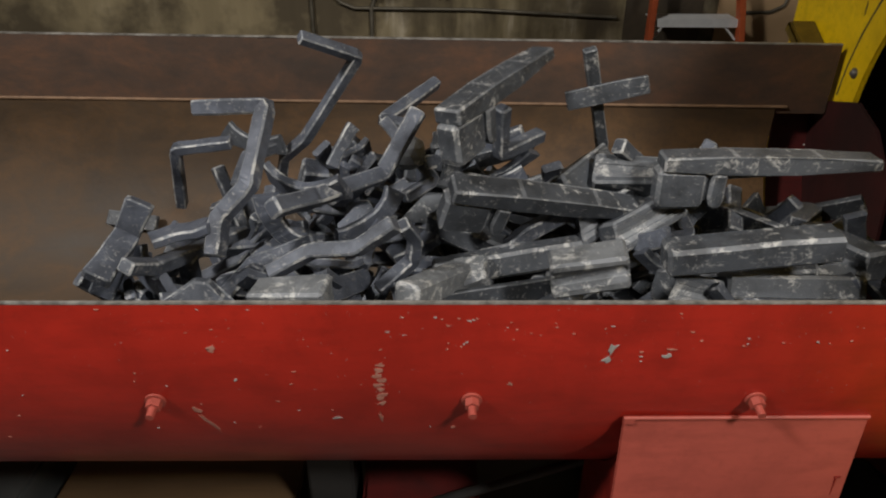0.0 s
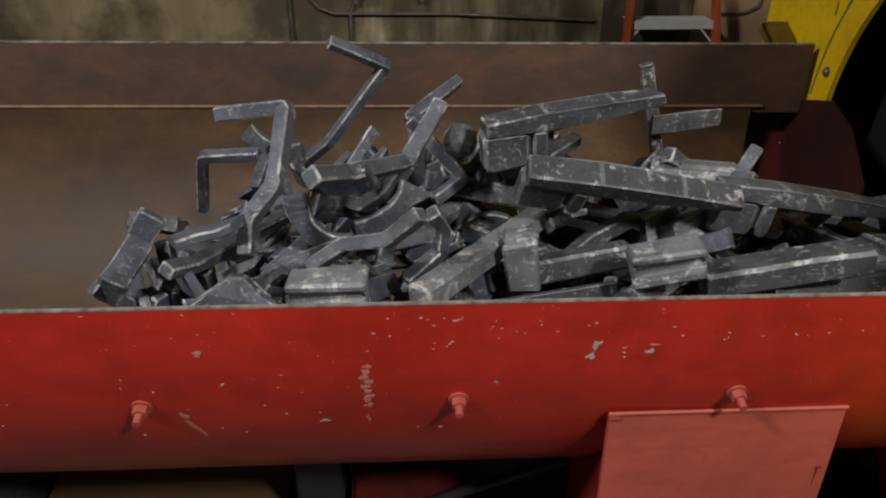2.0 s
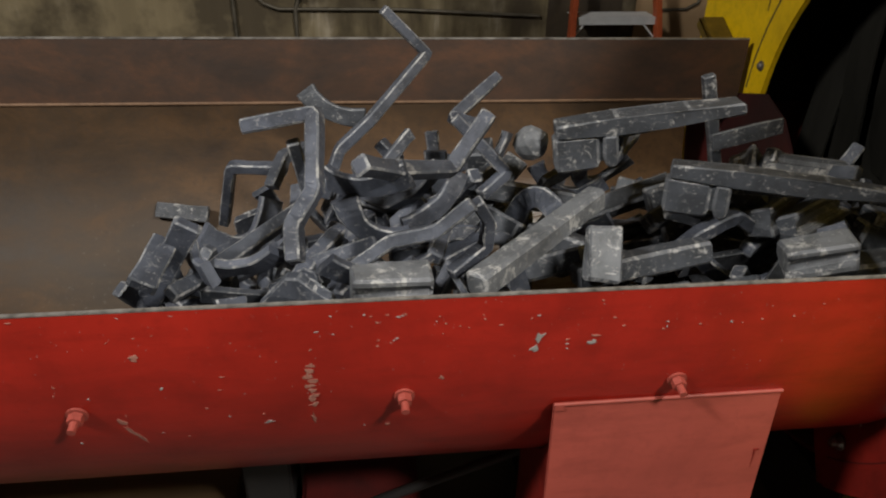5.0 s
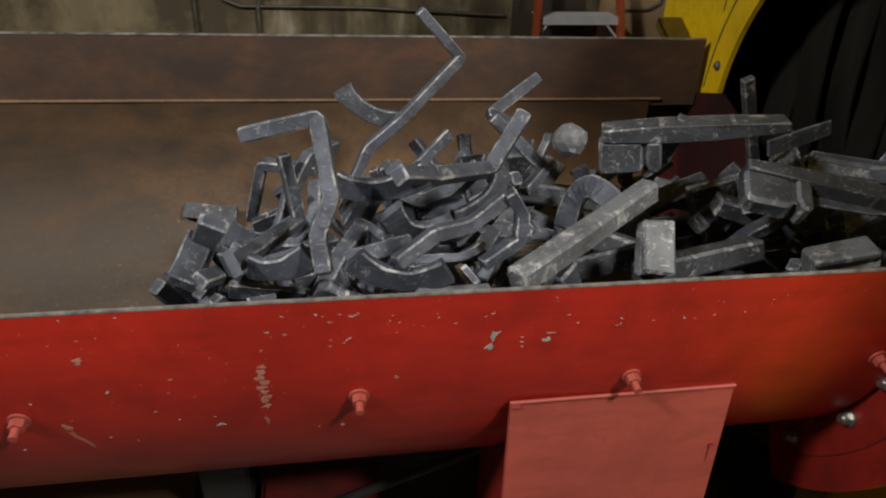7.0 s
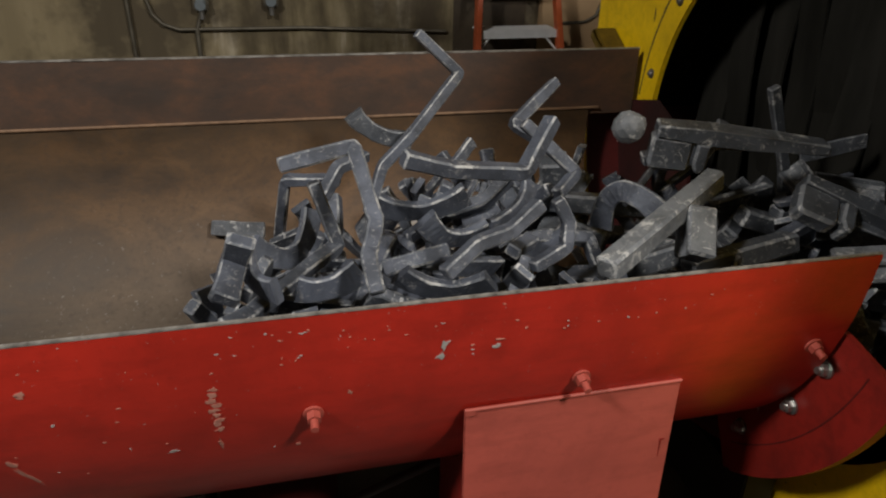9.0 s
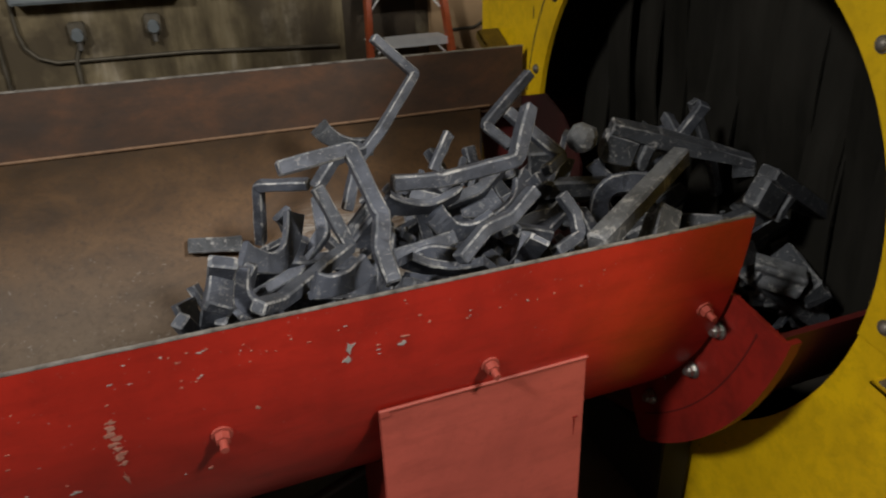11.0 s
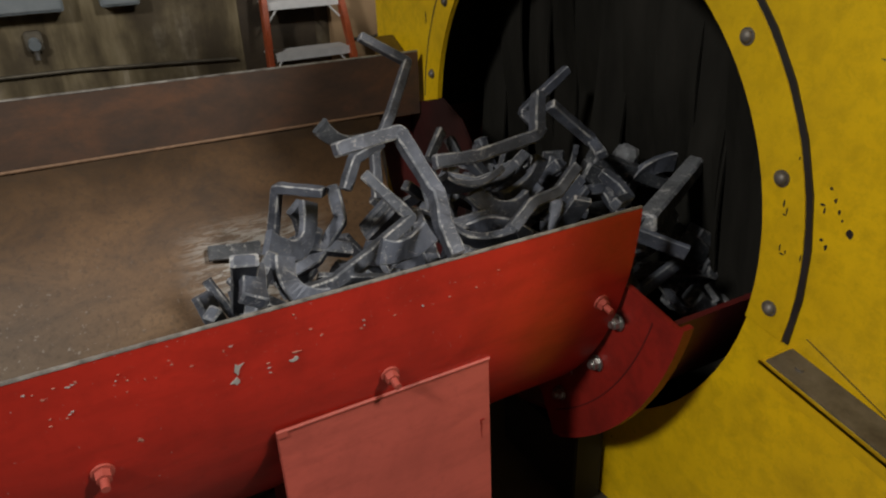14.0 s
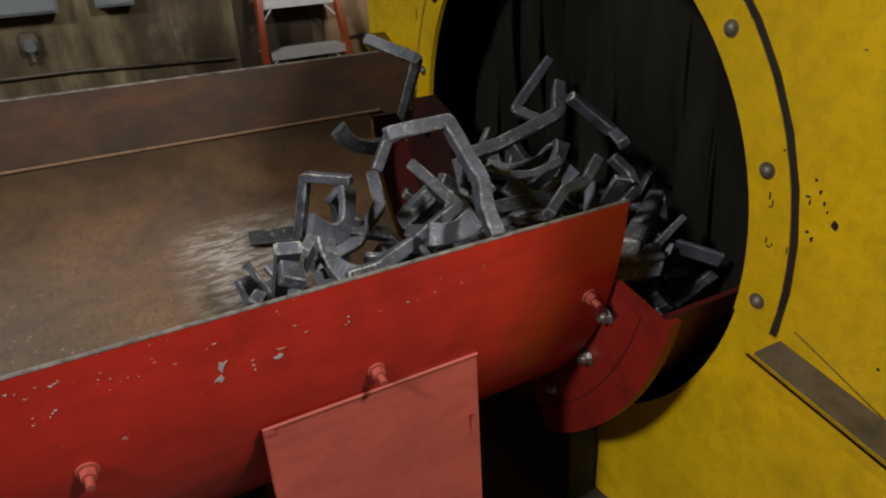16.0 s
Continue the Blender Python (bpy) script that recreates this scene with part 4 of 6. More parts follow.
CAST_P3 = thing("casting", fan_mesh([(-0.069, -0.007, -0.016), (0.006, 0.013, 0.033), (0.064, -0.007, -0.016)]), CAST, "fan-shaped grey cast-iron gate on the pile", "casting", "castings in the feeder")
CAST_P5 = thing("casting", bar_mesh([(-0.062, 0.010, -0.130), (-0.033, 0.000, 0.024), (0.083, 0.000, 0.035)], .022, .026, seed=80), CAST, "grey cast-iron gating bar with bends, lying on the pile", "casting", "castings in the feeder")
CAST_P6 = thing("casting", bar_mesh([(-0.044, -0.040, -0.066), (0.044, 0.040, 0.066)], .042, .022, seed=4), CAST, "flat grey casting slab leaning at the pile edge", "casting", "castings in the feeder")
CAST_L1 = thing("casting", lump_mesh(.034), CHALK_CAST, "rounded pale-crusted casting lump", "casting", "castings in the feeder")
CAST_V = thing("casting", bar_mesh([(-0.026, 0.000, 0.106), (0.026, 0.000, -0.106), (0.044, 0.010, -0.190)], .024, .02, seed=86), HEAVY_CAST, "grey cast-iron gating bar with bends, lying on the pile", "casting", "castings in the feeder")
CAST_W = thing("casting", bar_mesh([(-0.076, 0.000, -0.010), (0.076, 0.000, 0.010)], .036, .008, seed=5), HEAVY_CAST, "thin dark casting strip sticking out of the pile", "casting", "castings in the feeder")
CAST_S = thing("casting", chunk_mesh([(-0.057, 0.000, -0.008), (0.057, -0.000, 0.008)]), CHALK_CAST, "chunky grooved casting with chalky crust", "casting", "castings in the feeder")
CAST_Q = thing("casting", chunk_mesh([(0.005, 0.030, 0.038), (-0.005, -0.030, -0.038)]), CHALK_CAST, "chunky ribbed casting block", "casting", "castings in the feeder")
CAST_P2 = thing("casting", blade_mesh([(-0.045, 0.027, 0.044), (-0.013, -0.003, -0.016), (0.058, -0.023, -0.028)], .044), CAST, "curved grey cast-iron blade with flared ends", "casting", "castings in the feeder")
CAST_P7 = thing("casting", blade_mesh([(-0.059, -0.030, -0.042), (0.014, 0.000, -0.005), (0.046, 0.030, 0.047)], .040), CAST, "curved grey cast-iron blade with flared ends", "casting", "castings in the feeder")
CAST_P8 = thing("casting", blade_mesh([(-0.052, -0.003, -0.006), (-0.001, -0.003, -0.009), (0.053, 0.007, 0.016)], .046), CAST, "curved grey cast-iron blade with flared ends", "casting", "castings in the feeder")
CAST_P9 = thing("casting", bar_mesh([(-0.000, 0.012, 0.058), (0.025, 0.013, 0.018), (0.020, 0.002, -0.025), (-0.046, -0.027, -0.052)], .021, .026, seed=80), CAST, "grey cast-iron gating bar with bends, lying on the pile", "casting", "castings in the feeder")
CAST_PX = thing("casting", blade_mesh([(0.031, 0.020, 0.023), (-0.000, 0.000, 0.002), (-0.031, -0.020, -0.025)], .026), CAST, "curved grey cast-iron blade with flared ends", "casting", "castings in the feeder")
CAST_PB = thing("casting", blade_mesh([(-0.058, 0.020, 0.040), (-0.011, 0.000, -0.008), (0.069, -0.020, -0.032)], .044), HEAVY_CAST, "curved grey cast-iron blade with flared ends", "casting", "castings in the feeder")
CAST_PL = thing("casting", bar_mesh([(-0.075, 0.000, 0.002), (0.075, 0.000, -0.002)], .046, .022, seed=4), HEAVY_CAST, "flat grey casting slab leaning at the pile edge", "casting", "castings in the feeder")
CAST_PM = thing("casting", bar_mesh([(0.012, 0.040, 0.023), (-0.012, -0.040, -0.023)], .042, .022, seed=4), CAST, "flat grey casting slab leaning at the pile edge", "casting", "castings in the feeder")
CAST_PH = thing("casting", blade_mesh([(-0.018, 0.020, 0.046), (-0.018, 0.000, -0.009), (0.037, -0.020, -0.036)], .042), CAST, "curved grey cast-iron blade with flared ends", "casting", "castings in the feeder")
CAST_PK = thing("casting", chunk_mesh([(-0.060, 0.000, -0.002), (0.060, 0.000, 0.002)]), CHALK_CAST, "chunky grooved casting with chalky crust", "casting", "castings in the feeder")
CAST_AL = thing("casting", bar_mesh([(-0.045, -0.020, -0.044), (-0.013, -0.000, 0.012), (0.057, 0.020, 0.031)], .022, .026, seed=65), CAST, "grey cast-iron gating bar with bends, lying on the pile", "casting", "castings in the feeder")
CAST_CA = thing("casting", blade_mesh([(-0.053, 0.027, 0.009), (-0.005, -0.013, 0.021), (0.058, -0.013, -0.030)], .05), CAST, "curved grey cast-iron blade with flared ends", "casting", "castings in the feeder")
CAST_CB = thing("casting", bar_mesh([(-0.039, 0.010, 0.012), (0.039, -0.010, -0.012)], .026, .03, seed=67), CAST, "grey cast-iron gating bar with bends, lying on the pile", "casting", "castings in the feeder")
CAST_CC = thing("casting", blade_mesh([(-0.034, 0.033, -0.066), (-0.033, -0.007, 0.032), (0.067, -0.027, 0.035)], .05), CAST, "curved grey cast-iron blade with flared ends", "casting", "castings in the feeder")


# the rest of the pile: kinds of gating pieces, tumbled over one another
KINDS = []
rnd = random.Random(21)
for k in range(5):
    a, b, c = rnd.uniform(0.07, 0.12), rnd.uniform(0.05, 0.09), rnd.uniform(0.05, 0.10)
    s = rnd.choice((-1, 1))
    KINDS.append(("grey cast-iron gating bar with two bends", mesh_of(bar_mesh([(-a, 0, 0.04 * s), (-0.02, 0, 0.0), (b, 0, 0.01), (b + 0.05, 0.01, c * s)], 0.027, 0.03, seed=k), "casting", CAST)))
for k in range(3):
    a, b = rnd.uniform(0.10, 0.15), rnd.uniform(0.08, 0.12)
    KINDS.append(("grey cast-iron L-shaped gating bar", mesh_of(bar_mesh([(-a, 0, 0), (0, 0, 0), (0.01, 0, b)], 0.025, 0.028, seed=10 + k), "casting", CAST)))
for k in range(4):
    w = rnd.uniform(0.035, 0.05)
    KINDS.append(("curved grey cast-iron blade with flared ends", mesh_of(blade_mesh([(-0.08, 0, 0.03), (0, 0, -0.01 - 0.01 * k), (0.08, 0, 0.03)], w), "casting", CAST)))
KINDS.append(("fan-shaped grey cast-iron gate", mesh_of(fan_mesh([(-0.06, 0, 0), (0, 0, 0.06), (0.06, 0, 0)]), "casting", CAST)))
KINDS.append(("chunky grooved casting with chalky crust", mesh_of(chunk_mesh([(-0.06, 0, 0), (0.06, 0, 0)]), "casting", CAST)))
KINDS.append(("straight grey cast-iron stub bar", mesh_of(bar_mesh([(-0.06, 0, 0), (0.06, 0, 0)], 0.03, 0.03, seed=30), "casting", CAST)))
KINDS.append(("thin flat grey casting strip", mesh_of(bar_mesh([(-0.09, 0, 0), (0.09, 0, 0.01)], 0.04, 0.012, seed=31), "casting", CAST)))
HEAVY = [("heavy grey casting with a block end and long arm", mesh_of(arm_mesh([(-0.12, 0, 0), (0.18, 0, 0)]), "casting", HEAVY_CAST)),
         ("chunky grooved casting with chalky crust", mesh_of(chunk_mesh([(-0.08, 0, 0), (0.08, 0, 0)]), "casting", HEAVY_CAST)),
         ("long flat grey casting slab", mesh_of(bar_mesh([(-0.13, 0, 0), (0.13, 0, 0.0)], 0.045, 0.05, seed=32), "casting", HEAVY_CAST)),
         ("thin flat grey casting strip", mesh_of(bar_mesh([(-0.12, 0, 0), (0.12, 0, 0.01)], 0.05, 0.014, seed=33), "casting", HEAVY_CAST))]

TIMES = (0, 1.5, 3.5, 7, 8, 11, 12.5, 14.5, 16)
DRIFT = {-0.78: (0, 0.036, 0.107, 0.327, 0.392, 0.60, 0.711, 0.862, 0.925),
         -0.61: (0, 0.045, 0.130, 0.335, 0.40, 0.69, 0.835, 1.02, 1.11),
         -0.45: (0, 0.064, 0.150, 0.408, 0.487, 0.80, 0.966, 1.18, 1.264),
         -0.22: (0, 0.045, 0.125, 0.42, 0.525, 0.89, 1.09, 1.30, 1.45),
         -0.07: (0, 0.12, 0.345, 0.73, 0.84, 1.25, 1.45, 1.7, 1.9),
         0.28: (0, 0.075, 0.32, 0.70, 0.80, 1.1, 1.3, 1.6, 1.8)}


def carried_x(x0, k):
    """Where the pan has shaken a piece from x0 by the k-th time."""
    keys = sorted(DRIFT)
    return x0 + float(np.interp(x0, keys, [DRIFT[q][k] for q in keys]))


def pile_top(x, y):
    top = 0.942 + 0.09 * math.sin(math.pi * min(1.0, max(0.0, (y - 0.12) / 0.70)))
    if x < -0.50:
        top -= (-0.50 - x) * (0.12 + 0.9 * max(0.0, y - 0.22))
    if y > 0.55:
        top -= (y - 0.55) * 0.55
    if -0.2 < x < 0.2 and 0.3 < y < 0.62:
        top += 0.09
    if -0.62 < x < -0.2 and 0.48 < y < 0.74:
        top += 0.04
    if x > 0.2:
        top -= 0.03
    if x > 0.0 and y > 0.42:
        top -= (y - 0.42) * 0.45
    return top


# numbers of loose pieces left out because they hide a large piece from the camera
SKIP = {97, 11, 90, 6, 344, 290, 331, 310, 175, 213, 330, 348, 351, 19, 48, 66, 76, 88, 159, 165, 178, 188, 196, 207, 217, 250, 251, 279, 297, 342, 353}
LOOSE = []
for k in range(360):
    y = rnd.uniform(0.09, 0.86) if k < 330 else rnd.uniform(0.08, 0.34)
    x = rnd.uniform(-0.80 + 0.25 * max(0.0, y - 0.3), 0.62) if k < 330 else rnd.uniform(-0.82, -0.5)
    top = pile_top(x, y)
    depth = rnd.random() ** 1.2 * 0.22
    z = top - 0.035 - depth
    floor_z = CZ - math.sqrt(max(0.0, CR ** 2 - (y - CY) ** 2)) if z < CZ else 0
    if z < floor_z + 0.04:
        z = floor_z + 0.045
    label, me = rnd.choice(HEAVY[1:] if k % 3 else HEAVY) if (x > -0.25 and rnd.random() < 0.5) else rnd.choice(KINDS)
    turn = (rnd.gauss(-28, 28), rnd.gauss(0, 38) if x < -0.2 else rnd.gauss(0, 16), rnd.choice((0, 180)) + rnd.gauss(0, 38))
    spin, sink = [rnd.gauss(0, 14) for _ in range(3)], rnd.uniform(-0.05, 0.02)
    if x > -0.3 or y > 0.48:
        sink -= 0.09
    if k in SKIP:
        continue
    ob = tagged(new("casting", me), label, "casting", "castings in the feeder")
    LOOSE.append((ob, x, y, z, turn, spin, sink))


def motions():
    walk(CAST_A, [(0, pose(-0.601, 0.207, 1.113, -14, 1, -19)), (0.5, pose(-0.587, 0.213, 1.111, -13, 2, -19)), (1, pose(-0.568, 0.224, 1.103, -14, 0, -20)), (1.5, pose(-0.554, 0.229, 1.108, -15, -1, -20)), (2, pose(-0.537, 0.232, 1.108, -13, -3, -20)), (2.5, pose(-0.519, 0.235, 1.104, -16, -5, -20)), (3, pose(-0.494, 0.238, 1.103, -17, -7, -21)), (3.5, pose(-0.469, 0.236, 1.099, -18, -7, -21)), (4, pose(-0.433, 0.234, 1.100, -19, -7, -20)), (6.5, pose(-0.308, 0.185, 1.084, -8, -6, -10)), (7, pose(-0.278, 0.181, 1.088, -13, -6, -7)), (7.5, pose(-0.255, 0.181, 1.078, -12, -9, -5)), (8, pose(-0.214, 0.178, 1.073, -15, -8, -5)), (10.5, pose(0.014, 0.142, 1.076, -19, -0, -1)), (11, pose(0.059, 0.133, 1.082, -22, -0, -2)), (11.5, pose(0.104, 0.130, 1.078, -20, -0, -0)), (12, pose(0.151, 0.126, 1.081, -20, -0, 0)), (12.5, pose(0.199, 0.124, 1.083, -21, 0, 0)), (13, pose(0.251, 0.118, 1.087, -22, 2, -0)), (13.5, pose(0.300, 0.113, 1.089, -22, 1, -1)), (14, pose(0.356, 0.114, 1.085, -21, 2, -2)), (14.5, pose(0.375, 0.117, 1.084, -24, 1, -5)), (15, pose(0.389, 0.115, 1.082, -25, 1, -7)), (15.5, pose(0.413, 0.115, 1.082, -26, 1, -7)), (16, pose(0.478, 0.119, 1.079, -23, 4, -7))])
    walk(CAST_B, [(0, pose(-0.534, 0.663, 1.100, 37, -10, 4)), (0.5, pose(-0.505, 0.667, 1.089, 37, -7, 0)), (1, pose(-0.477, 0.675, 1.091, 35, -7, -2)), (1.5, pose(-0.455, 0.685, 1.089, 35, -6, -3)), (2, pose(-0.438, 0.696, 1.090, 35, -7, -6)), (2.5, pose(-0.408, 0.701, 1.095, 24, -5, -1)), (3, pose(-0.346, 0.703, 1.127, -0, 1, 10)), (3.5, pose(-0.336, 0.690, 1.136, -4, 2, 13)), (4, pose(-0.300, 0.681, 1.134, -4, 2, 13)), (6.5, pose(-0.096, 0.638, 1.133, -4, 4, 9)), (7, pose(-0.055, 0.638, 1.129, -4, 4, 7)), (7.5, pose(-0.018, 0.641, 1.125, -4, 3, 7)), (8, pose(0.020, 0.645, 1.121, -5, 2, 6)), (10.5, pose(0.225, 0.701, 1.108, -13, -0, 8)), (11, pose(0.280, 0.701, 1.109, -13, 2, 8)), (11.5, pose(0.320, 0.687, 1.104, -8, -1, 6)), (12, pose(0.366, 0.682, 1.104, -8, 0, 6)), (12.5, pose(0.413, 0.678, 1.104, -9, -0, 5)), (13, pose(0.468, 0.676, 1.103, -11, -2, 6)), (13.5, pose(0.527, 0.682, 1.102, -17, -5, 6)), (14, pose(0.563, 0.691, 1.117, -24, -8, 6)), (14.5, pose(0.558, 0.691, 1.095, -3, -19, -13)), (15, pose(0.584, 0.698, 1.092, 18, -22, -36)), (15.5, pose(0.610, 0.710, 1.088, 37, -17, -61)), (16, pose(0.655, 0.726, 1.106, 52, -5, -84))])
    walk(CAST_C, [(0, pose(-0.411, 0.252, 1.099, 47, 6, 56)), (0.5, pose(-0.392, 0.256, 1.107, 48, 8, 57)), (1, pose(-0.368, 0.261, 1.111, 47, 10, 58)), (1.5, pose(-0.352, 0.265, 1.124, 48, 12, 59)), (2, pose(-0.333, 0.267, 1.131, 47, 13, 59)), (2.5, pose(-0.312, 0.270, 1.128, 46, 15, 61)), (3, pose(-0.294, 0.270, 1.126, 46, 15, 59)), (3.5, pose(-0.268, 0.272, 1.123, 46, 16, 57)), (4, pose(-0.230, 0.276, 1.116, 46, 17, 55)), (6.5, pose(-0.039, 0.307, 1.097, 41, 19, 46)), (7, pose(-0.001, 0.313, 1.085, 41, 14, 44)), (7.5, pose(0.036, 0.312, 1.110, 32, 22, 39)), (8, pose(0.066, 0.310, 1.117, 24, 24, 32)), (10.5, pose(0.284, 0.291, 1.090, -8, 1, 1)), (11, pose(0.332, 0.290, 1.085, -10, 1, 1)), (11.5, pose(0.383, 0.289, 1.082, -11, 1, 1)), (12, pose(0.432, 0.287, 1.080, -11, 2, 2)), (12.5, pose(0.488, 0.289, 1.077, -11, 3, 2)), (13, pose(0.554, 0.303, 1.064, -8, 4, 4)), (13.5, pose(0.616, 0.322, 1.061, -10, 4, 2)), (14, pose(0.675, 0.344, 1.065, -22, -0, -0)), (14.5, pose(0.667, 0.357, 1.089, -41, -8, 6)), (15, pose(0.693, 0.364, 1.077, -57, -11, -2)), (15.5, pose(0.723, 0.366, 1.068, -54, -13, -6)), (16, pose(0.782, 0.369, 1.056, -43, -11, -8))])
    walk(CAST_C2, [(0, pose(-0.322, 0.615, 1.088, -51, 4, 10)), (0.5, pose(-0.300, 0.615, 1.087, -51, 3, 12)), (1, pose(-0.273, 0.615, 1.088, -50, 3, 11)), (1.5, pose(-0.253, 0.614, 1.095, -50, 4, 9)), (2, pose(-0.229, 0.614, 1.099, -51, 4, 10)), (2.5, pose(-0.210, 0.614, 1.094, -51, 3, 12)), (3, pose(-0.179, 0.613, 1.094, -49, 4, 10)), (3.5, pose(-0.149, 0.613, 1.093, -49, 4, 12)), (4, pose(-0.106, 0.613, 1.091, -48, 4, 12)), (6.5, pose(0.123, 0.612, 1.082, -40, 11, 8)), (7, pose(0.167, 0.612, 1.081, -39, 12, 8)), (7.5, pose(0.217, 0.611, 1.082, -37, 13, 10)), (8, pose(0.260, 0.610, 1.084, -35, 14, 11)), (10.5, pose(0.508, 0.595, 1.071, -12, 6, 3)), (11, pose(0.560, 0.592, 1.064, -8, 5, 1)), (11.5, pose(0.623, 0.592, 1.062, -7, 6, 0)), (12, pose(0.678, 0.593, 1.058, -8, 8, -1)), (12.5, pose(0.742, 0.592, 1.056, -6, 7, -3)), (13, pose(0.821, 0.593, 1.047, -6, 8, -4)), (13.5, pose(0.877, 0.595, 1.062, -6, 8, -6)), (14, pose(0.982, 0.596, 1.036, -6, 9, -10)), (14.5, pose(1.012, 0.600, 1.072, -11, 8, -8)), (15, pose(1.002, 0.601, 1.065, -16, 5, -9)), (15.5, pose(0.991, 0.601, 1.059, -20, 1, -12)), (16, pose(0.985, 0.600, 1.045, -23, -3, -13))])
    walk(CAST_C3, [(0, pose(-0.320, 0.451, 1.022, -11, 6, 7)), (0.5, pose(-0.296, 0.451, 1.018, -10, 5, 7)), (1, pose(-0.271, 0.450, 1.021, -8, 5, 7)), (1.5, pose(-0.252, 0.448, 1.027, -5, 4, 7)), (2, pose(-0.229, 0.442, 1.029, -1, 3, 6)), (2.5, pose(-0.208, 0.449, 1.023, -1, 2, 5)), (3, pose(-0.183, 0.453, 1.023, 0, 1, 5)), (3.5, pose(-0.154, 0.455, 1.024, 1, 1, 5)), (4, pose(-0.110, 0.456, 1.019, 1, 1, 5)), (6.5, pose(0.104, 0.458, 1.017, -4, 1, 11)), (7, pose(0.150, 0.459, 1.014, -5, 1, 13)), (7.5, pose(0.193, 0.455, 1.019, -4, 1, 10)), (8, pose(0.236, 0.449, 1.020, -5, 1, 9)), (10.5, pose(0.483, 0.390, 1.050, -21, 7, 5)), (11, pose(0.536, 0.388, 1.045, -25, 8, 1)), (11.5, pose(0.606, 0.393, 1.040, -24, 8, 12)), (12, pose(0.680, 0.402, 1.026, -22, 8, 20)), (12.5, pose(0.745, 0.403, 1.023, -22, 7, 25)), (13, pose(0.794, 0.380, 1.022, -22, 8, 29)), (13.5, pose(0.831, 0.347, 1.039, -22, 9, 31)), (14, pose(0.886, 0.314, 1.040, -21, 10, 34)), (14.5, pose(0.875, 0.289, 1.061, -23, 11, 33)), (15, pose(0.874, 0.286, 1.061, -24, 11, 33)), (15.5, pose(0.896, 0.291, 1.059, -24, 11, 33)), (16, pose(0.965, 0.296, 1.041, -24, 11, 34))])
    walk(CAST_D, [(0, pose(-0.426, 0.110, 1.025, -28, -18, -32)), (0.5, pose(-0.408, 0.112, 1.025, -27, -19, -34)), (1, pose(-0.387, 0.112, 1.028, -24, -21, -35)), (1.5, pose(-0.371, 0.110, 1.037, -22, -22, -36)), (2, pose(-0.351, 0.115, 1.040, -16, -20, -44)), (2.5, pose(-0.337, 0.114, 1.035, -18, -21, -40)), (3, pose(-0.316, 0.115, 1.035, -19, -21, -39)), (3.5, pose(-0.290, 0.120, 1.031, -16, -21, -41)), (4, pose(-0.256, 0.127, 1.029, -13, -20, -40)), (6.5, pose(-0.083, 0.134, 1.031, -15, -1, 3)), (7, pose(-0.049, 0.132, 1.033, -13, 1, 4)), (7.5, pose(-0.013, 0.131, 1.038, -11, 1, 4)), (8, pose(0.024, 0.131, 1.034, -10, 0, 3)), (10.5, pose(0.267, 0.137, 1.016, -13, -3, 1)), (11, pose(0.318, 0.139, 1.010, -15, -2, 1)), (11.5, pose(0.372, 0.141, 1.008, -17, -4, -2)), (12, pose(0.430, 0.144, 1.007, -18, -5, -4)), (12.5, pose(0.482, 0.146, 1.005, -21, -6, -5)), (13, pose(0.540, 0.147, 1.001, -23, -6, -7)), (13.5, pose(0.597, 0.146, 0.999, -24, -8, -8)), (14, pose(0.659, 0.147, 0.993, -27, -10, -11)), (14.5, pose(0.679, 0.147, 0.990, -30, -11, -10)), (15, pose(0.695, 0.147, 0.986, -34, -13, -9)), (15.5, pose(0.718, 0.148, 0.985, -38, -13, -8)), (16, pose(0.766, 0.149, 0.981, -42, -12, -4))])
    walk(CAST_E, [(0, pose(-0.220, 0.195, 0.933, -11, 22, 21)), (0.5, pose(-0.201, 0.195, 0.942, -9, 19, 20)), (1, pose(-0.191, 0.195, 0.956, -8, 16, 19)), (1.5, pose(-0.176, 0.195, 0.967, -6, 13, 18)), (2, pose(-0.156, 0.195, 0.970, -4, 10, 16)), (2.5, pose(-0.144, 0.195, 0.979, -4, 9, 16)), (3, pose(-0.121, 0.196, 0.977, -4, 8, 15)), (3.5, pose(-0.093, 0.196, 0.987, -3, 7, 13)), (4, pose(-0.048, 0.196, 0.988, -3, 6, 11)), (6.5, pose(0.167, 0.195, 0.979, -0, 1, 1)), (7, pose(0.207, 0.195, 0.984, 1, 0, -2)), (7.5, pose(0.254, 0.195, 0.988, 1, -0, -3)), (8, pose(0.333, 0.194, 1.002, 2, -1, -4)), (10.5, pose(0.615, 0.195, 0.982, 3, -1, -6)), (11, pose(0.670, 0.195, 0.979, 3, -1, -7)), (11.5, pose(0.734, 0.195, 0.980, 2, -0, -7)), (12, pose(0.800, 0.195, 0.977, 2, 1, -7)), (12.5, pose(0.870, 0.194, 0.976, 2, 2, -8)), (13, pose(0.943, 0.193, 0.967, 1, 3, -9)), (13.5, pose(0.994, 0.192, 0.955, 1, 4, -9)), (14, pose(1.064, 0.192, 0.907, 0, 6, -8)), (14.5, pose(1.037, 0.193, 0.889, -1, 8, -6)), (15, pose(1.015, 0.195, 0.871, -2, 10, -3)), (15.5, pose(1.013, 0.196, 0.857, -3, 11, -1)), (16, pose(1.016, 0.196, 0.823, -4, 13, 1))])
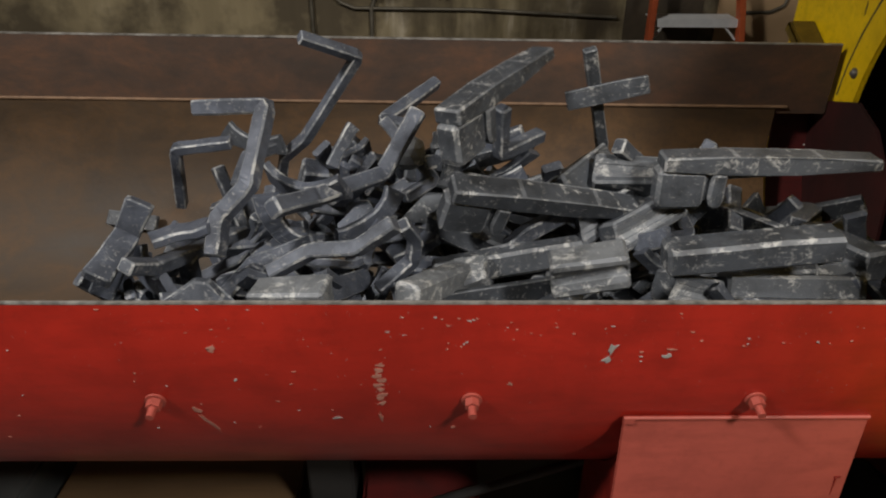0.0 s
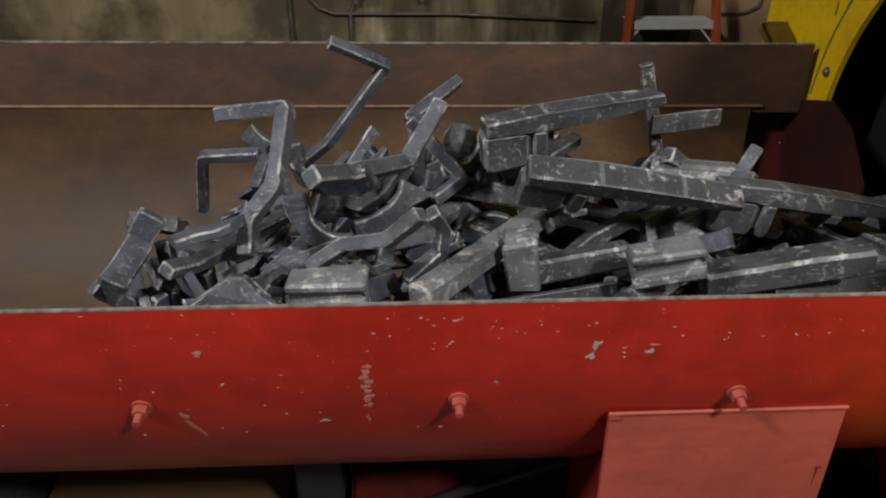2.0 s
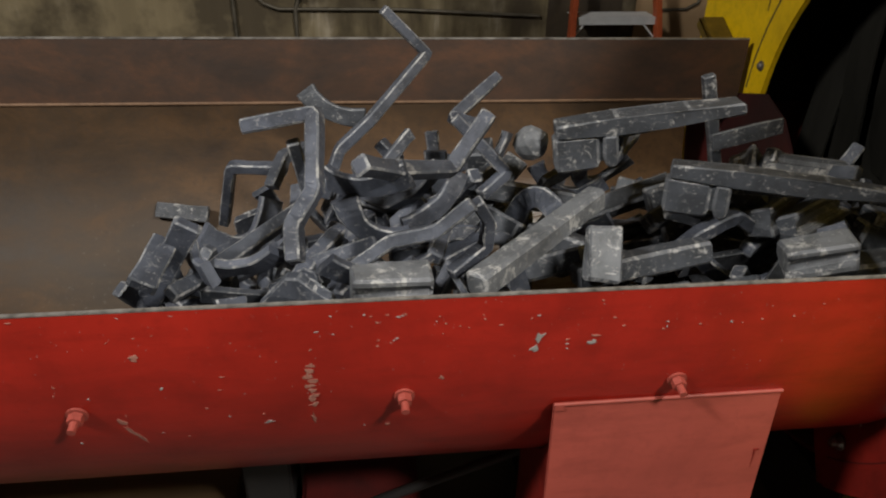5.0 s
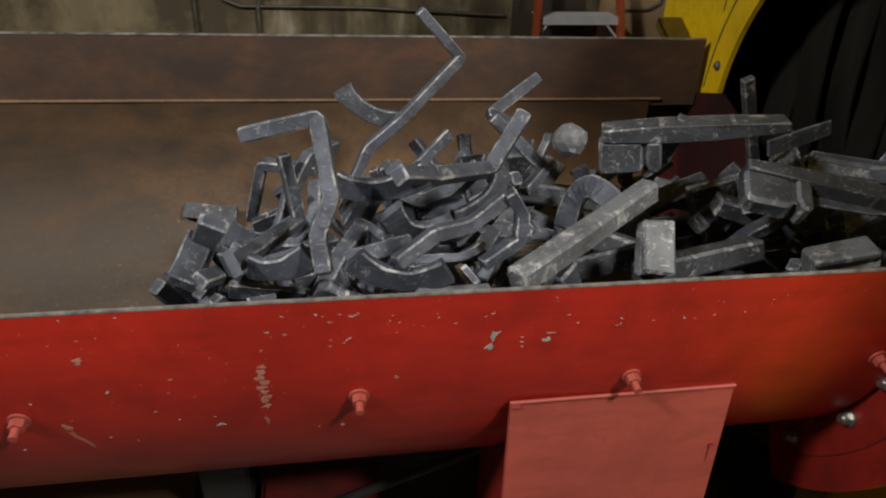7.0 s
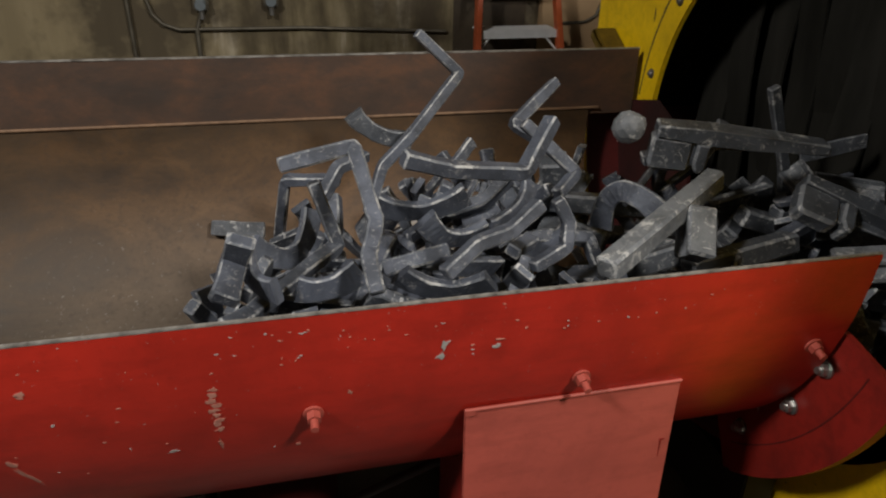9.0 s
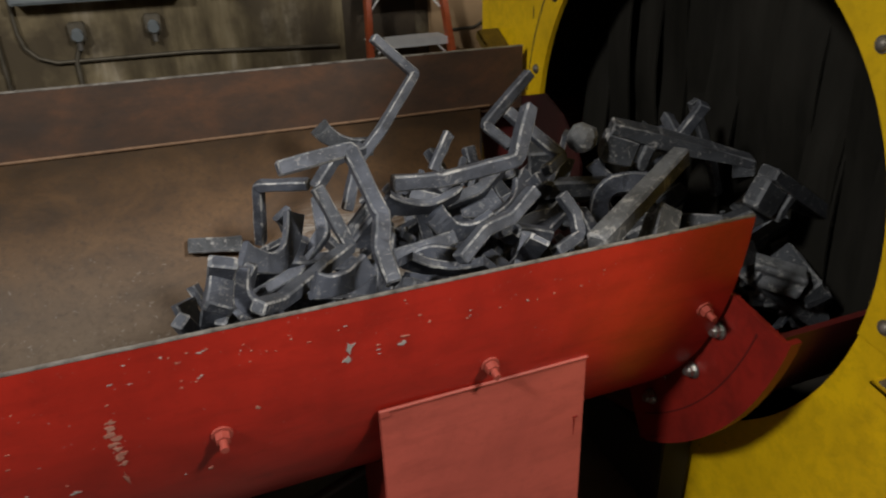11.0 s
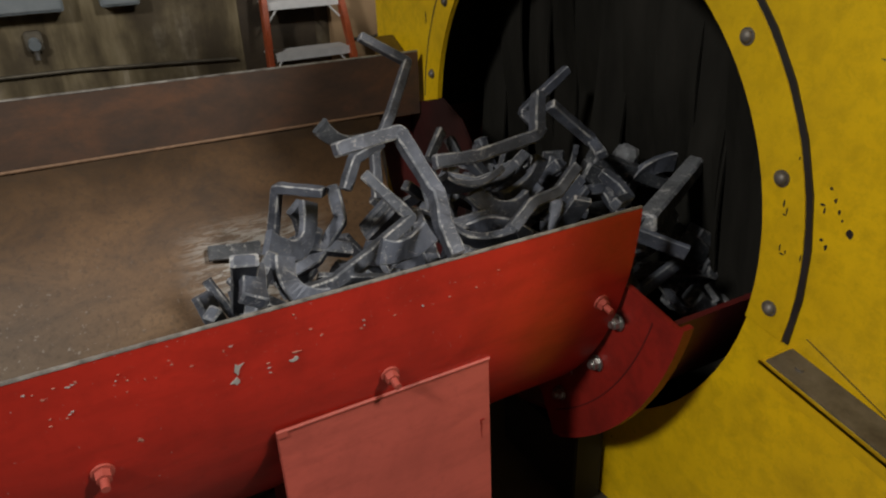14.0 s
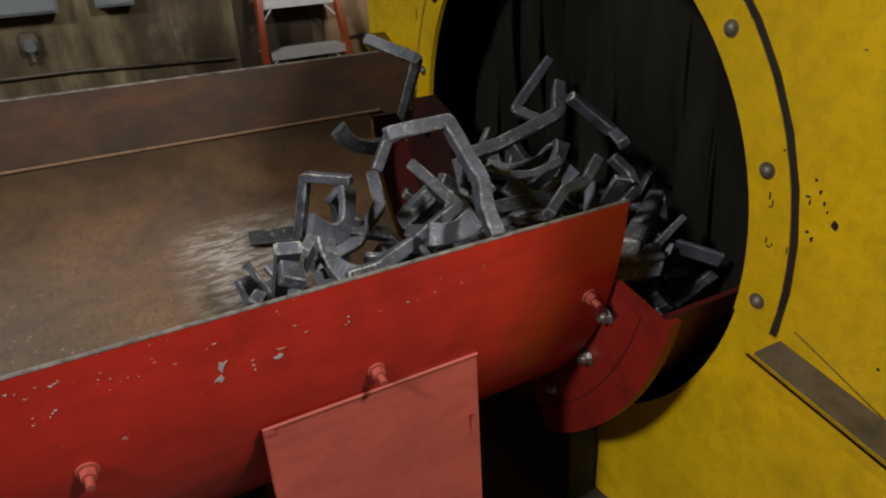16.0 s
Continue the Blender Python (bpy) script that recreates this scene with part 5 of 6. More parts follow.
    walk(CAST_F, [(0, pose(-0.152, 0.363, 1.218, -4, 3, 56)), (0.5, pose(-0.112, 0.359, 1.160, -1, 4, 31)), (1, pose(-0.075, 0.364, 1.159, 0, 3, 25)), (1.5, pose(-0.024, 0.369, 1.166, 2, 3, 16)), (2, pose(0.027, 0.382, 1.159, 4, 3, 12)), (2.5, pose(0.070, 0.373, 1.164, 2, 3, 13)), (3, pose(0.113, 0.369, 1.171, 1, 0, 13)), (3.5, pose(0.163, 0.363, 1.152, 2, 1, 7)), (4, pose(0.201, 0.359, 1.147, 2, -1, 0)), (6.5, pose(0.416, 0.358, 1.115, 4, 1, -15)), (7, pose(0.466, 0.363, 1.109, 5, -0, -19)), (7.5, pose(0.508, 0.345, 1.114, 4, 2, -16)), (8, pose(0.582, 0.334, 1.129, 4, 4, -16)), (10.5, pose(0.847, 0.351, 1.014, 5, 24, -24)), (11, pose(0.899, 0.356, 1.008, 6, 24, -23)), (11.5, pose(0.949, 0.361, 1.004, 7, 21, -19)), (12, pose(0.969, 0.368, 0.992, 10, 23, -8)), (16, pose(1.44, 0.361, 0.686, 2, 39, -13))])
    walk(CAST_K, [(0, pose(-0.052, 0.287, 1.027, 19, 4, 10)), (0.5, pose(-0.026, 0.280, 1.042, 30, 6, 10)), (1, pose(0.029, 0.277, 1.053, 42, 1, -7)), (1.5, pose(0.077, 0.275, 1.066, 44, 1, -11)), (2, pose(0.112, 0.237, 1.075, 32, 2, -5)), (2.5, pose(0.160, 0.237, 1.079, 34, 0, -11)), (3, pose(0.232, 0.247, 1.072, 37, 0, -19)), (3.5, pose(0.313, 0.249, 1.052, 38, -2, -29)), (4, pose(0.381, 0.273, 1.051, 38, -6, -36)), (6.5, pose(0.662, 0.214, 1.031, -70, 8, -10)), (7, pose(0.704, 0.198, 1.035, -63, 5, -10)), (7.5, pose(0.759, 0.190, 1.069, -63, -4, -16)), (8, pose(0.836, 0.164, 1.029, -70, 5, -24)), (11, pose(1.166, 0.22, 0.87, 1, 25, 7)), (16, pose(1.436, 0.219, 0.428, -3, 32, -17))])
    walk(CAST_M, [(0, pose(0.327, 0.300, 1.094, 0, 0, 0)), (1.5, pose(0.404, 0.300, 1.036, 0, 7, 2)), (3.5, pose(0.727, 0.300, 0.942, 0, 17, 9)), (7, pose(1.084, 0.299, 0.841, -0, 11, -3)), (11, pose(1.408, 0.300, 0.510, -0, 35, -2)), (16, pose(1.436, 0.299, 0.427, -0, 34, -21))])
    walk(CAST_N, [(0, pose(0.254, 0.160, 0.997, 0, 0, 0)), (1.5, pose(0.318, 0.159, 0.963, 0, -6, -4)), (3.5, pose(0.516, 0.161, 0.925, -1, 3, 5)), (7, pose(0.871, 0.159, 0.899, 1, -2, -9)), (11, pose(1.084, 0.160, 0.669, 1, 43, -7)), (16, pose(1.436, 0.159, 0.428, 3, 40, -26))])
    walk(CAST_G, [(0, pose(-0.697, 0.236, 0.983, -5, 19, 32)), (3, pose(-0.545, 0.244, 1.011, 11, 16, 22)), (3.5, pose(-0.523, 0.243, 1.009, 12, 15, 21)), (4, pose(-0.490, 0.240, 1.014, 15, 15, 21)), (6.5, pose(-0.424, 0.204, 0.971, 37, 16, 16)), (7, pose(-0.375, 0.224, 0.989, 10, 21, 28)), (7.5, pose(-0.349, 0.215, 0.976, 4, 18, 25)), (8, pose(-0.325, 0.206, 0.958, 13, 11, 17)), (10.5, pose(-0.073, 0.198, 0.975, -1, 13, 14)), (11, pose(-0.026, 0.201, 0.973, -3, 11, 12)), (11.5, pose(0.024, 0.216, 0.963, -3, 8, 8)), (12, pose(0.076, 0.236, 0.954, -6, 4, 5)), (12.5, pose(0.127, 0.249, 0.947, -8, -1, 2)), (13, pose(0.183, 0.253, 0.945, -10, -5, -1)), (13.5, pose(0.234, 0.249, 0.945, -11, -7, -5)), (14, pose(0.284, 0.233, 0.951, -13, -11, -8)), (14.5, pose(0.305, 0.220, 0.954, -13, -10, -9)), (15, pose(0.318, 0.208, 0.959, -13, -10, -9)), (15.5, pose(0.338, 0.199, 0.962, -14, -11, -10)), (16, pose(0.386, 0.191, 0.963, -16, -14, -13))])
    walk(CAST_P1, [(0, pose(-0.489, 0.254, 1.074, 30, 1, -26)), (0.5, pose(-0.471, 0.255, 1.073, 30, 0, -26)), (1, pose(-0.451, 0.257, 1.073, 30, -2, -27)), (1.5, pose(-0.434, 0.258, 1.081, 29, -3, -27)), (2, pose(-0.414, 0.259, 1.088, 27, -5, -27)), (2.5, pose(-0.398, 0.258, 1.088, 24, -6, -28)), (3, pose(-0.373, 0.259, 1.088, 21, -8, -30)), (3.5, pose(-0.348, 0.259, 1.086, 19, -8, -30)), (4, pose(-0.312, 0.261, 1.084, 17, -8, -31)), (6.5, pose(-0.183, 0.265, 1.060, 8, -10, -20)), (7, pose(-0.151, 0.268, 1.059, 8, -11, -20)), (7.5, pose(-0.127, 0.271, 1.056, 11, -13, -20)), (8, pose(-0.083, 0.276, 1.048, 15, -15, -23)), (10.5, pose(0.173, 0.269, 1.026, 34, 7, 8)), (11, pose(0.220, 0.265, 1.025, 38, 8, 10)), (11.5, pose(0.271, 0.262, 1.024, 41, 8, 12)), (12, pose(0.321, 0.260, 1.025, 43, 8, 13)), (12.5, pose(0.375, 0.258, 1.026, 45, 8, 13)), (13, pose(0.434, 0.257, 1.025, 47, 9, 13)), (13.5, pose(0.489, 0.256, 1.026, 50, 8, 13)), (14, pose(0.551, 0.256, 1.019, 52, 9, 13)), (14.5, pose(0.574, 0.254, 1.013, 55, 10, 9)), (15, pose(0.598, 0.244, 1.013, 58, 5, -3)), (15.5, pose(0.625, 0.235, 1.015, 61, 2, -11)), (16, pose(0.693, 0.229, 1.012, 63, 0, -15))])
    walk(CAST_P4, [(0, pose(-0.500, 0.108, 0.970, 32, 6, 5)), (0.5, pose(-0.485, 0.108, 0.967, 32, 6, 7)), (1, pose(-0.462, 0.108, 0.970, 32, 6, 9)), (1.5, pose(-0.445, 0.107, 0.978, 32, 5, 10)), (2, pose(-0.422, 0.107, 0.987, 32, 4, 10)), (2.5, pose(-0.405, 0.107, 0.990, 31, 2, 8)), (3, pose(-0.382, 0.106, 0.993, 30, 1, 7)), (3.5, pose(-0.357, 0.105, 0.992, 29, 0, 5)), (4, pose(-0.319, 0.103, 0.995, 26, 1, 3)), (6.5, pose(-0.170, 0.083, 0.988, 10, 12, -8)), (7, pose(-0.139, 0.077, 0.996, 8, 10, -8)), (7.5, pose(-0.111, 0.069, 1.010, 9, 10, -10)), (8, pose(-0.072, 0.067, 1.002, 11, 9, -10)), (11, pose(0.204, 0.104, 0.967, 39, 7, -21)), (12.5, pose(0.354, 0.103, 0.974, 40, 11, -15)), (14.5, pose(0.539, 0.136, 0.951, 34, 15, -6)), (16, pose(0.643, 0.137, 0.942, 55, 11, 10))])
    walk(CAST_P3, [(0, pose(-0.637, 0.078, 0.960, -4, -0, -0)), (0.5, pose(-0.619, 0.074, 0.963, -5, -0, -1)), (1, pose(-0.594, 0.068, 0.965, -6, -0, -1)), (1.5, pose(-0.576, 0.064, 0.977, -8, -1, -2)), (2, pose(-0.552, 0.063, 0.985, -7, -2, -3)), (2.5, pose(-0.533, 0.065, 0.981, -6, -4, -5)), (3, pose(-0.510, 0.067, 0.982, -4, -6, -7)), (3.5, pose(-0.486, 0.070, 0.977, -2, -7, -8)), (4, pose(-0.449, 0.073, 0.977, 0, -8, -10)), (7, pose(-0.249, 0.131, 0.924, 46, -19, -39)), (8, pose(-0.175, 0.123, 0.937, 43, -18, -40)), (11, pose(0.141, 0.104, 0.931, 54, -16, -58)), (12.5, pose(0.298, 0.096, 0.942, 54, -18, -66)), (14.5, pose(0.48, 0.105, 0.939, 51, -19, -75)), (16, pose(0.574, 0.098, 0.935, 53, -20, -80))])
    walk(CAST_P5, [(0, pose(-0.772, 0.541, 1.005, 13, -2, 1)), (0.5, pose(-0.752, 0.539, 1.004, 15, 0, 3)), (1, pose(-0.726, 0.537, 1.002, 16, 2, 3)), (1.5, pose(-0.712, 0.538, 1.005, 17, 2, 2)), (2, pose(-0.682, 0.542, 0.999, 16, 2, -1)), (2.5, pose(-0.657, 0.542, 0.990, 14, 2, 0)), (7, pose(-0.353, 0.555, 0.955, 7, 7, -15)), (8, pose(-0.271, 0.554, 0.956, 8, 5, -14)), (11, pose(-0.018, 0.558, 0.964, 7, -0, -33)), (12.5, pose(0.122, 0.55, 0.945, 11, 6, -37)), (14.5, pose(0.292, 0.551, 0.939, -2, 4, -50)), (16, pose(0.35, 0.55, 0.941, -3, 4, -51))])
    walk(CAST_P6, [(0, pose(-0.786, 0.170, 0.992, 15, -4, -7)), (0.5, pose(-0.778, 0.166, 0.988, 10, -2, -5)), (1, pose(-0.765, 0.165, 0.989, 9, -0, -5)), (1.5, pose(-0.755, 0.166, 0.993, 11, 1, -7)), (2, pose(-0.746, 0.170, 0.987, 17, 2, -11)), (3.5, pose(-0.675, 0.162, 0.977, 21, 2, -13)), (7, pose(-0.451, 0.161, 0.991, 43, 3, -27)), (8, pose(-0.385, 0.16, 0.997, 47, 1, -30)), (11, pose(-0.177, 0.16, 0.968, 52, -5, -33)), (12.5, pose(-0.063, 0.16, 0.96, 58, -6, -36)), (14.5, pose(0.088, 0.16, 0.964, 65, -9, -41)), (16, pose(0.152, 0.16, 0.956, 65, -9, -41))])
    walk(CAST_L1, [(0, pose(-0.319, 0.419, 1.067, 3, 5, 45)), (0.5, pose(-0.297, 0.419, 1.074, 2, 6, 44)), (1, pose(-0.269, 0.420, 1.076, 2, 7, 42)), (1.5, pose(-0.229, 0.420, 1.097, 2, 8, 40)), (2, pose(-0.185, 0.421, 1.095, 1, 8, 36)), (2.5, pose(-0.143, 0.421, 1.091, 1, 6, 31)), (3, pose(-0.095, 0.422, 1.092, 1, 5, 27)), (3.5, pose(-0.051, 0.422, 1.089, 1, 4, 22)), (4, pose(-0.009, 0.422, 1.080, 1, 3, 19)), (6.5, pose(0.185, 0.421, 1.073, 0, 0, 4)), (7, pose(0.232, 0.420, 1.073, -0, -0, 2)), (7.5, pose(0.282, 0.420, 1.082, -0, -1, 0)), (8, pose(0.366, 0.420, 1.122, -0, -2, -1)), (11, pose(0.655, 0.41, 1.046, -1, -9, -25)), (12.5, pose(0.904, 0.412, 1.002, -2, -11, -34)), (16, pose(1.314, 0.42, 0.761, -2, 9, -39))])
    walk(CAST_V, [(0, pose(0.044, 0.480, 1.154, 15, -3, 5)), (0.5, pose(0.074, 0.480, 1.144, 13, -3, 4)), (1, pose(0.110, 0.480, 1.142, 9, -2, 3)), (1.5, pose(0.157, 0.480, 1.133, 6, -2, 2)), (2, pose(0.202, 0.480, 1.119, 4, -2, 1)), (2.5, pose(0.258, 0.480, 1.114, 4, -2, 1)), (3, pose(0.314, 0.480, 1.110, 4, -2, 1)), (3.5, pose(0.360, 0.480, 1.100, 5, -3, 1)), (4, pose(0.395, 0.480, 1.092, 5, -3, 1)), (7, pose(0.652, 0.48, 1.084, 11, -11, 3)), (8, pose(0.789, 0.48, 1.082, 8, -11, 2)), (11, pose(1.063, 0.48, 0.972, 1, -13, -1)), (16, pose(1.44, 0.441, 0.677, -29, 13, -8))])
    walk(CAST_W, [(0, pose(0.057, 0.452, 1.174, 1, -8, -9)), (0.5, pose(0.108, 0.451, 1.163, 1, -1, -7)), (1.5, pose(0.215, 0.461, 1.129, -2, 7, 16)), (3.5, pose(0.399, 0.460, 1.089, 0, 0, 0)), (7, pose(0.764, 0.460, 1.051, -1, -7, 7)), (8, pose(0.910, 0.460, 1.047, -0, -8, 1)), (11, pose(1.257, 0.454, 0.864, 4, -1, -31)), (16, pose(1.437, 0.459, 0.428, 5, 5, -38))])
    walk(CAST_S, [(0, pose(-0.036, 0.070, 1.018, 1, -5, -7)), (0.5, pose(-0.004, 0.085, 1.023, 1, -4, -6)), (1, pose(0.038, 0.104, 1.010, 1, -4, -5)), (1.5, pose(0.083, 0.121, 1.004, 1, -3, -5)), (2, pose(0.135, 0.128, 0.991, 1, -4, -6)), (2.5, pose(0.187, 0.129, 0.989, 1, -5, -9)), (3, pose(0.267, 0.128, 0.991, 2, -6, -11)), (3.5, pose(0.346, 0.127, 0.976, 2, -7, -13)), (4, pose(0.417, 0.126, 0.980, 2, -8, -14)), (7, pose(0.677, 0.141, 0.933, 1, -6, -9)), (8, pose(0.799, 0.136, 0.928, 3, -13, -22)), (11, pose(1.021, 0.137, 0.751, 6, 21, -40)), (16, pose(1.435, 0.137, 0.428, 9, 35, -55))])
    walk(CAST_Q, [(0, pose(-0.197, 0.190, 0.906, 56, -25, 4)), (0.5, pose(-0.169, 0.190, 0.923, 55, -23, 5)), (1, pose(-0.145, 0.191, 0.934, 52, -20, 5)), (1.5, pose(-0.119, 0.190, 0.948, 48, -16, 5)), (2, pose(-0.093, 0.187, 0.959, 41, -12, 4)), (2.5, pose(-0.071, 0.184, 0.961, 33, -7, 3)), (3, pose(-0.029, 0.181, 0.968, 24, -3, 2)), (3.5, pose(0.016, 0.179, 0.962, 17, 0, 0)), (4, pose(0.063, 0.179, 0.960, 13, 1, -0)), (6.5, pose(0.286, 0.186, 0.948, 3, 1, -1)), (7, pose(0.336, 0.188, 0.949, 2, 2, -1)), (7.5, pose(0.386, 0.189, 0.955, 1, 3, -1)), (8, pose(0.445, 0.189, 0.985, 1, 4, -1)), (11, pose(0.724, 0.191, 0.899, 2, 31, -9)), (12.5, pose(0.938, 0.19, 0.879, 2, 39, -11)), (16, pose(1.048, 0.191, 0.745, -3, 92, -5))])
    walk(CAST_P2, [(0, pose(-0.520, 0.253, 0.994, 16, 6, 7)), (0.5, pose(-0.502, 0.252, 0.993, 14, 5, 5)), (1, pose(-0.478, 0.252, 0.993, 12, 4, 3)), (1.5, pose(-0.461, 0.251, 1.001, 9, 2, 1)), (2, pose(-0.440, 0.251, 1.004, 7, 2, 0)), (2.5, pose(-0.422, 0.251, 0.999, 5, 1, 0)), (3, pose(-0.396, 0.252, 1.001, 4, 0, 0)), (3.5, pose(-0.369, 0.252, 0.998, 3, -0, 1)), (4, pose(-0.330, 0.252, 0.998, 4, -1, 2)), (7, pose(-0.091, 0.246, 0.993, 35, -20, 24)), (8, pose(-0.018, 0.241, 0.999, 29, -23, 22)), (11, pose(0.294, 0.25, 0.973, 15, -22, 20)), (12.5, pose(0.471, 0.252, 0.969, -4, -14, 28)), (14.5, pose(0.662, 0.255, 0.955, -15, -10, 19)), (16, pose(0.743, 0.256, 0.945, -8, -17, 22))])
    walk(CAST_P7, [(0, pose(-0.390, 0.329, 0.975, 2, 17, 18)), (1.5, pose(-0.348, 0.334, 0.988, -3, 21, 19)), (3.5, pose(-0.250, 0.330, 0.999, 0, 0, 0)), (7, pose(0.039, 0.333, 0.994, -1, 15, 11)), (8, pose(0.118, 0.333, 0.998, 2, 17, 14)), (11, pose(0.426, 0.328, 0.954, -4, 16, 2)), (12.5, pose(0.583, 0.327, 0.963, -5, 15, -6)), (14.5, pose(0.769, 0.327, 0.959, 9, 14, -6)), (16, pose(0.828, 0.328, 0.960, 10, 8, -7))])
    walk(CAST_P8, [(0, pose(-0.664, 0.135, 1.042, 88, -9, 14)), (1.5, pose(-0.622, 0.131, 1.055, 83, -6, 18)), (3.5, pose(-0.532, 0.133, 1.017, 71, -9, 19)), (6.5, pose(-0.359, 0.137, 0.983, 10, -3, -22)), (7, pose(-0.326, 0.137, 0.982, 8, -4, -22)), (7.5, pose(-0.296, 0.137, 0.973, 6, -7, -19)), (8, pose(-0.256, 0.138, 0.969, 4, -6, -17)), (10.5, pose(-0.024, 0.138, 0.967, -5, 8, 8)), (11, pose(0.024, 0.134, 0.967, -5, 9, 8)), (11.5, pose(0.074, 0.131, 0.970, -4, 8, 6)), (12, pose(0.123, 0.129, 0.973, -4, 8, 5)), (12.5, pose(0.175, 0.127, 0.975, -5, 7, 3)), (13, pose(0.230, 0.127, 0.980, -6, 7, 1)), (13.5, pose(0.285, 0.127, 0.980, -9, 6, -0)), (14, pose(0.340, 0.129, 0.980, -12, 7, 0)), (14.5, pose(0.360, 0.130, 0.973, -17, 7, -1)), (15, pose(0.378, 0.131, 0.970, -25, 6, -3)), (15.5, pose(0.404, 0.131, 0.969, -32, 4, -3)), (16, pose(0.467, 0.131, 0.970, -38, 6, -5))])
    walk(CAST_P9, [(0, pose(-0.323, 0.189, 0.973, 19, 0, 19)), (0.5, pose(-0.304, 0.184, 0.979, 19, 0, 19)), (1, pose(-0.286, 0.178, 0.991, 19, 0, 19)), (1.5, pose(-0.268, 0.172, 1.002, 18, 1, 19)), (2, pose(-0.248, 0.170, 1.006, 17, 1, 18)), (2.5, pose(-0.234, 0.169, 1.006, 15, 0, 17)), (3, pose(-0.212, 0.169, 1.008, 14, 0, 16)), (3.5, pose(-0.184, 0.169, 1.010, 12, 0, 14)), (4, pose(-0.146, 0.167, 1.010, 10, 0, 12)), (6.5, pose(0.012, 0.155, 1.017, 1, 1, 3)), (7, pose(0.050, 0.154, 1.021, -1, 1, 1)), (7.5, pose(0.091, 0.155, 1.024, -3, 1, -0)), (8, pose(0.131, 0.157, 1.024, -5, 2, -1)), (10.5, pose(0.420, 0.158, 0.974, -26, 5, -6)), (11, pose(0.476, 0.159, 0.971, -31, 3, -4)), (11.5, pose(0.534, 0.159, 0.971, -34, 1, -5)), (12, pose(0.598, 0.160, 0.969, -39, -0, -5)), (12.5, pose(0.654, 0.158, 0.968, -40, -2, -6)), (13, pose(0.717, 0.158, 0.962, -42, -2, -6)), (13.5, pose(0.778, 0.158, 0.964, -47, 0, -6)), (14, pose(0.856, 0.160, 0.962, -57, 4, -4)), (14.5, pose(0.855, 0.157, 0.961, -47, 0, -4)), (15, pose(0.857, 0.154, 0.960, -42, -1, -4)), (15.5, pose(0.868, 0.151, 0.963, -39, -2, -3)), (16, pose(0.902, 0.148, 0.965, -38, -2, -3))])
    walk(CAST_PX, [(0, pose(-0.448, 0.455, 1.066, 8, -17, 4)), (3.5, pose(-0.299, 0.482, 1.054, -6, -6, 12)), (7, pose(-0.029, 0.480, 1.037, 0, 0, 0)), (8, pose(0.052, 0.480, 1.040, 0, -1, 1)), (11, pose(0.342, 0.479, 1.037, 9, -14, -3)), (12.5, pose(0.481, 0.481, 1.031, 8, -17, -4)), (14.5, pose(0.629, 0.481, 1.019, -7, 5, 7)), (16, pose(0.751, 0.480, 0.986, -1, -0, 2))])
    walk(CAST_PB, [(0, pose(-0.682, 0.683, 0.996, 7, -24, -9)), (1, pose(-0.643, 0.682, 0.995, 5, -21, -9)), (2, pose(-0.594, 0.681, 0.998, 1, -17, -9)), (2.5, pose(-0.555, 0.681, 1.001, -1, -15, -9)), (3, pose(-0.459, 0.681, 1.091, -2, -13, -9)), (3.5, pose(-0.448, 0.681, 1.086, -3, -11, -9)), (4, pose(-0.413, 0.681, 1.079, -3, -10, -8)), (6.5, pose(-0.194, 0.679, 1.070, 0, -3, -1)), (7, pose(-0.150, 0.678, 1.065, 1, -2, 0)), (7.5, pose(-0.112, 0.678, 1.057, 2, -2, 2)), (8, pose(-0.071, 0.677, 1.058, 3, -2, 4)), (10.5, pose(0.124, 0.680, 1.028, 10, -3, 18)), (11, pose(0.176, 0.680, 1.032, 11, -3, 21)), (11.5, pose(0.224, 0.681, 1.032, 11, -3, 24)), (12, pose(0.271, 0.681, 1.034, 12, -2, 27)), (12.5, pose(0.320, 0.681, 1.033, 12, -2, 28)), (13, pose(0.377, 0.681, 1.033, 13, -1, 29)), (13.5, pose(0.432, 0.681, 1.033, 14, -1, 29)), (14, pose(0.438, 0.681, 1.022, 15, -2, 28)), (14.5, pose(0.450, 0.681, 1.009, 17, -2, 28)), (16, pose(0.507, 0.682, 0.994, 22, -1, 27))])
    walk(CAST_PL, [(0, pose(-1.179, 1.069, 0.593, -37, 3, -8)), (1, pose(-1.112, 1.069, 0.594, -37, 3, -8)), (2, pose(-1.063, 1.080, 0.609, -35, 3, -8)), (3, pose(-0.983, 1.090, 0.624, -33, 3, -8)), (4, pose(-0.898, 1.095, 0.632, -32, 3, -8)), (6.5, pose(-0.651, 1.090, 0.623, -33, 3, -8)), (7, pose(-0.600, 1.089, 0.622, -34, 3, -8)), (8, pose(-0.489, 1.090, 0.624, -33, 3, -8)), (10.5, pose(-0.196, 1.096, 0.633, -32, 3, -8)), (11, pose(-0.145, 1.095, 0.631, -33, 3, -8)), (12, pose(-0.030, 1.089, 0.621, -34, 3, -8)), (13, pose(0.089, 1.080, 0.609, -35, 3, -8)), (14, pose(0.210, 1.078, 0.606, -36, 3, -8)), (15, pose(0.287, 1.084, 0.615, -34, 3, -8)), (16, pose(0.357, 1.083, 0.613, -35, 3, -8))])
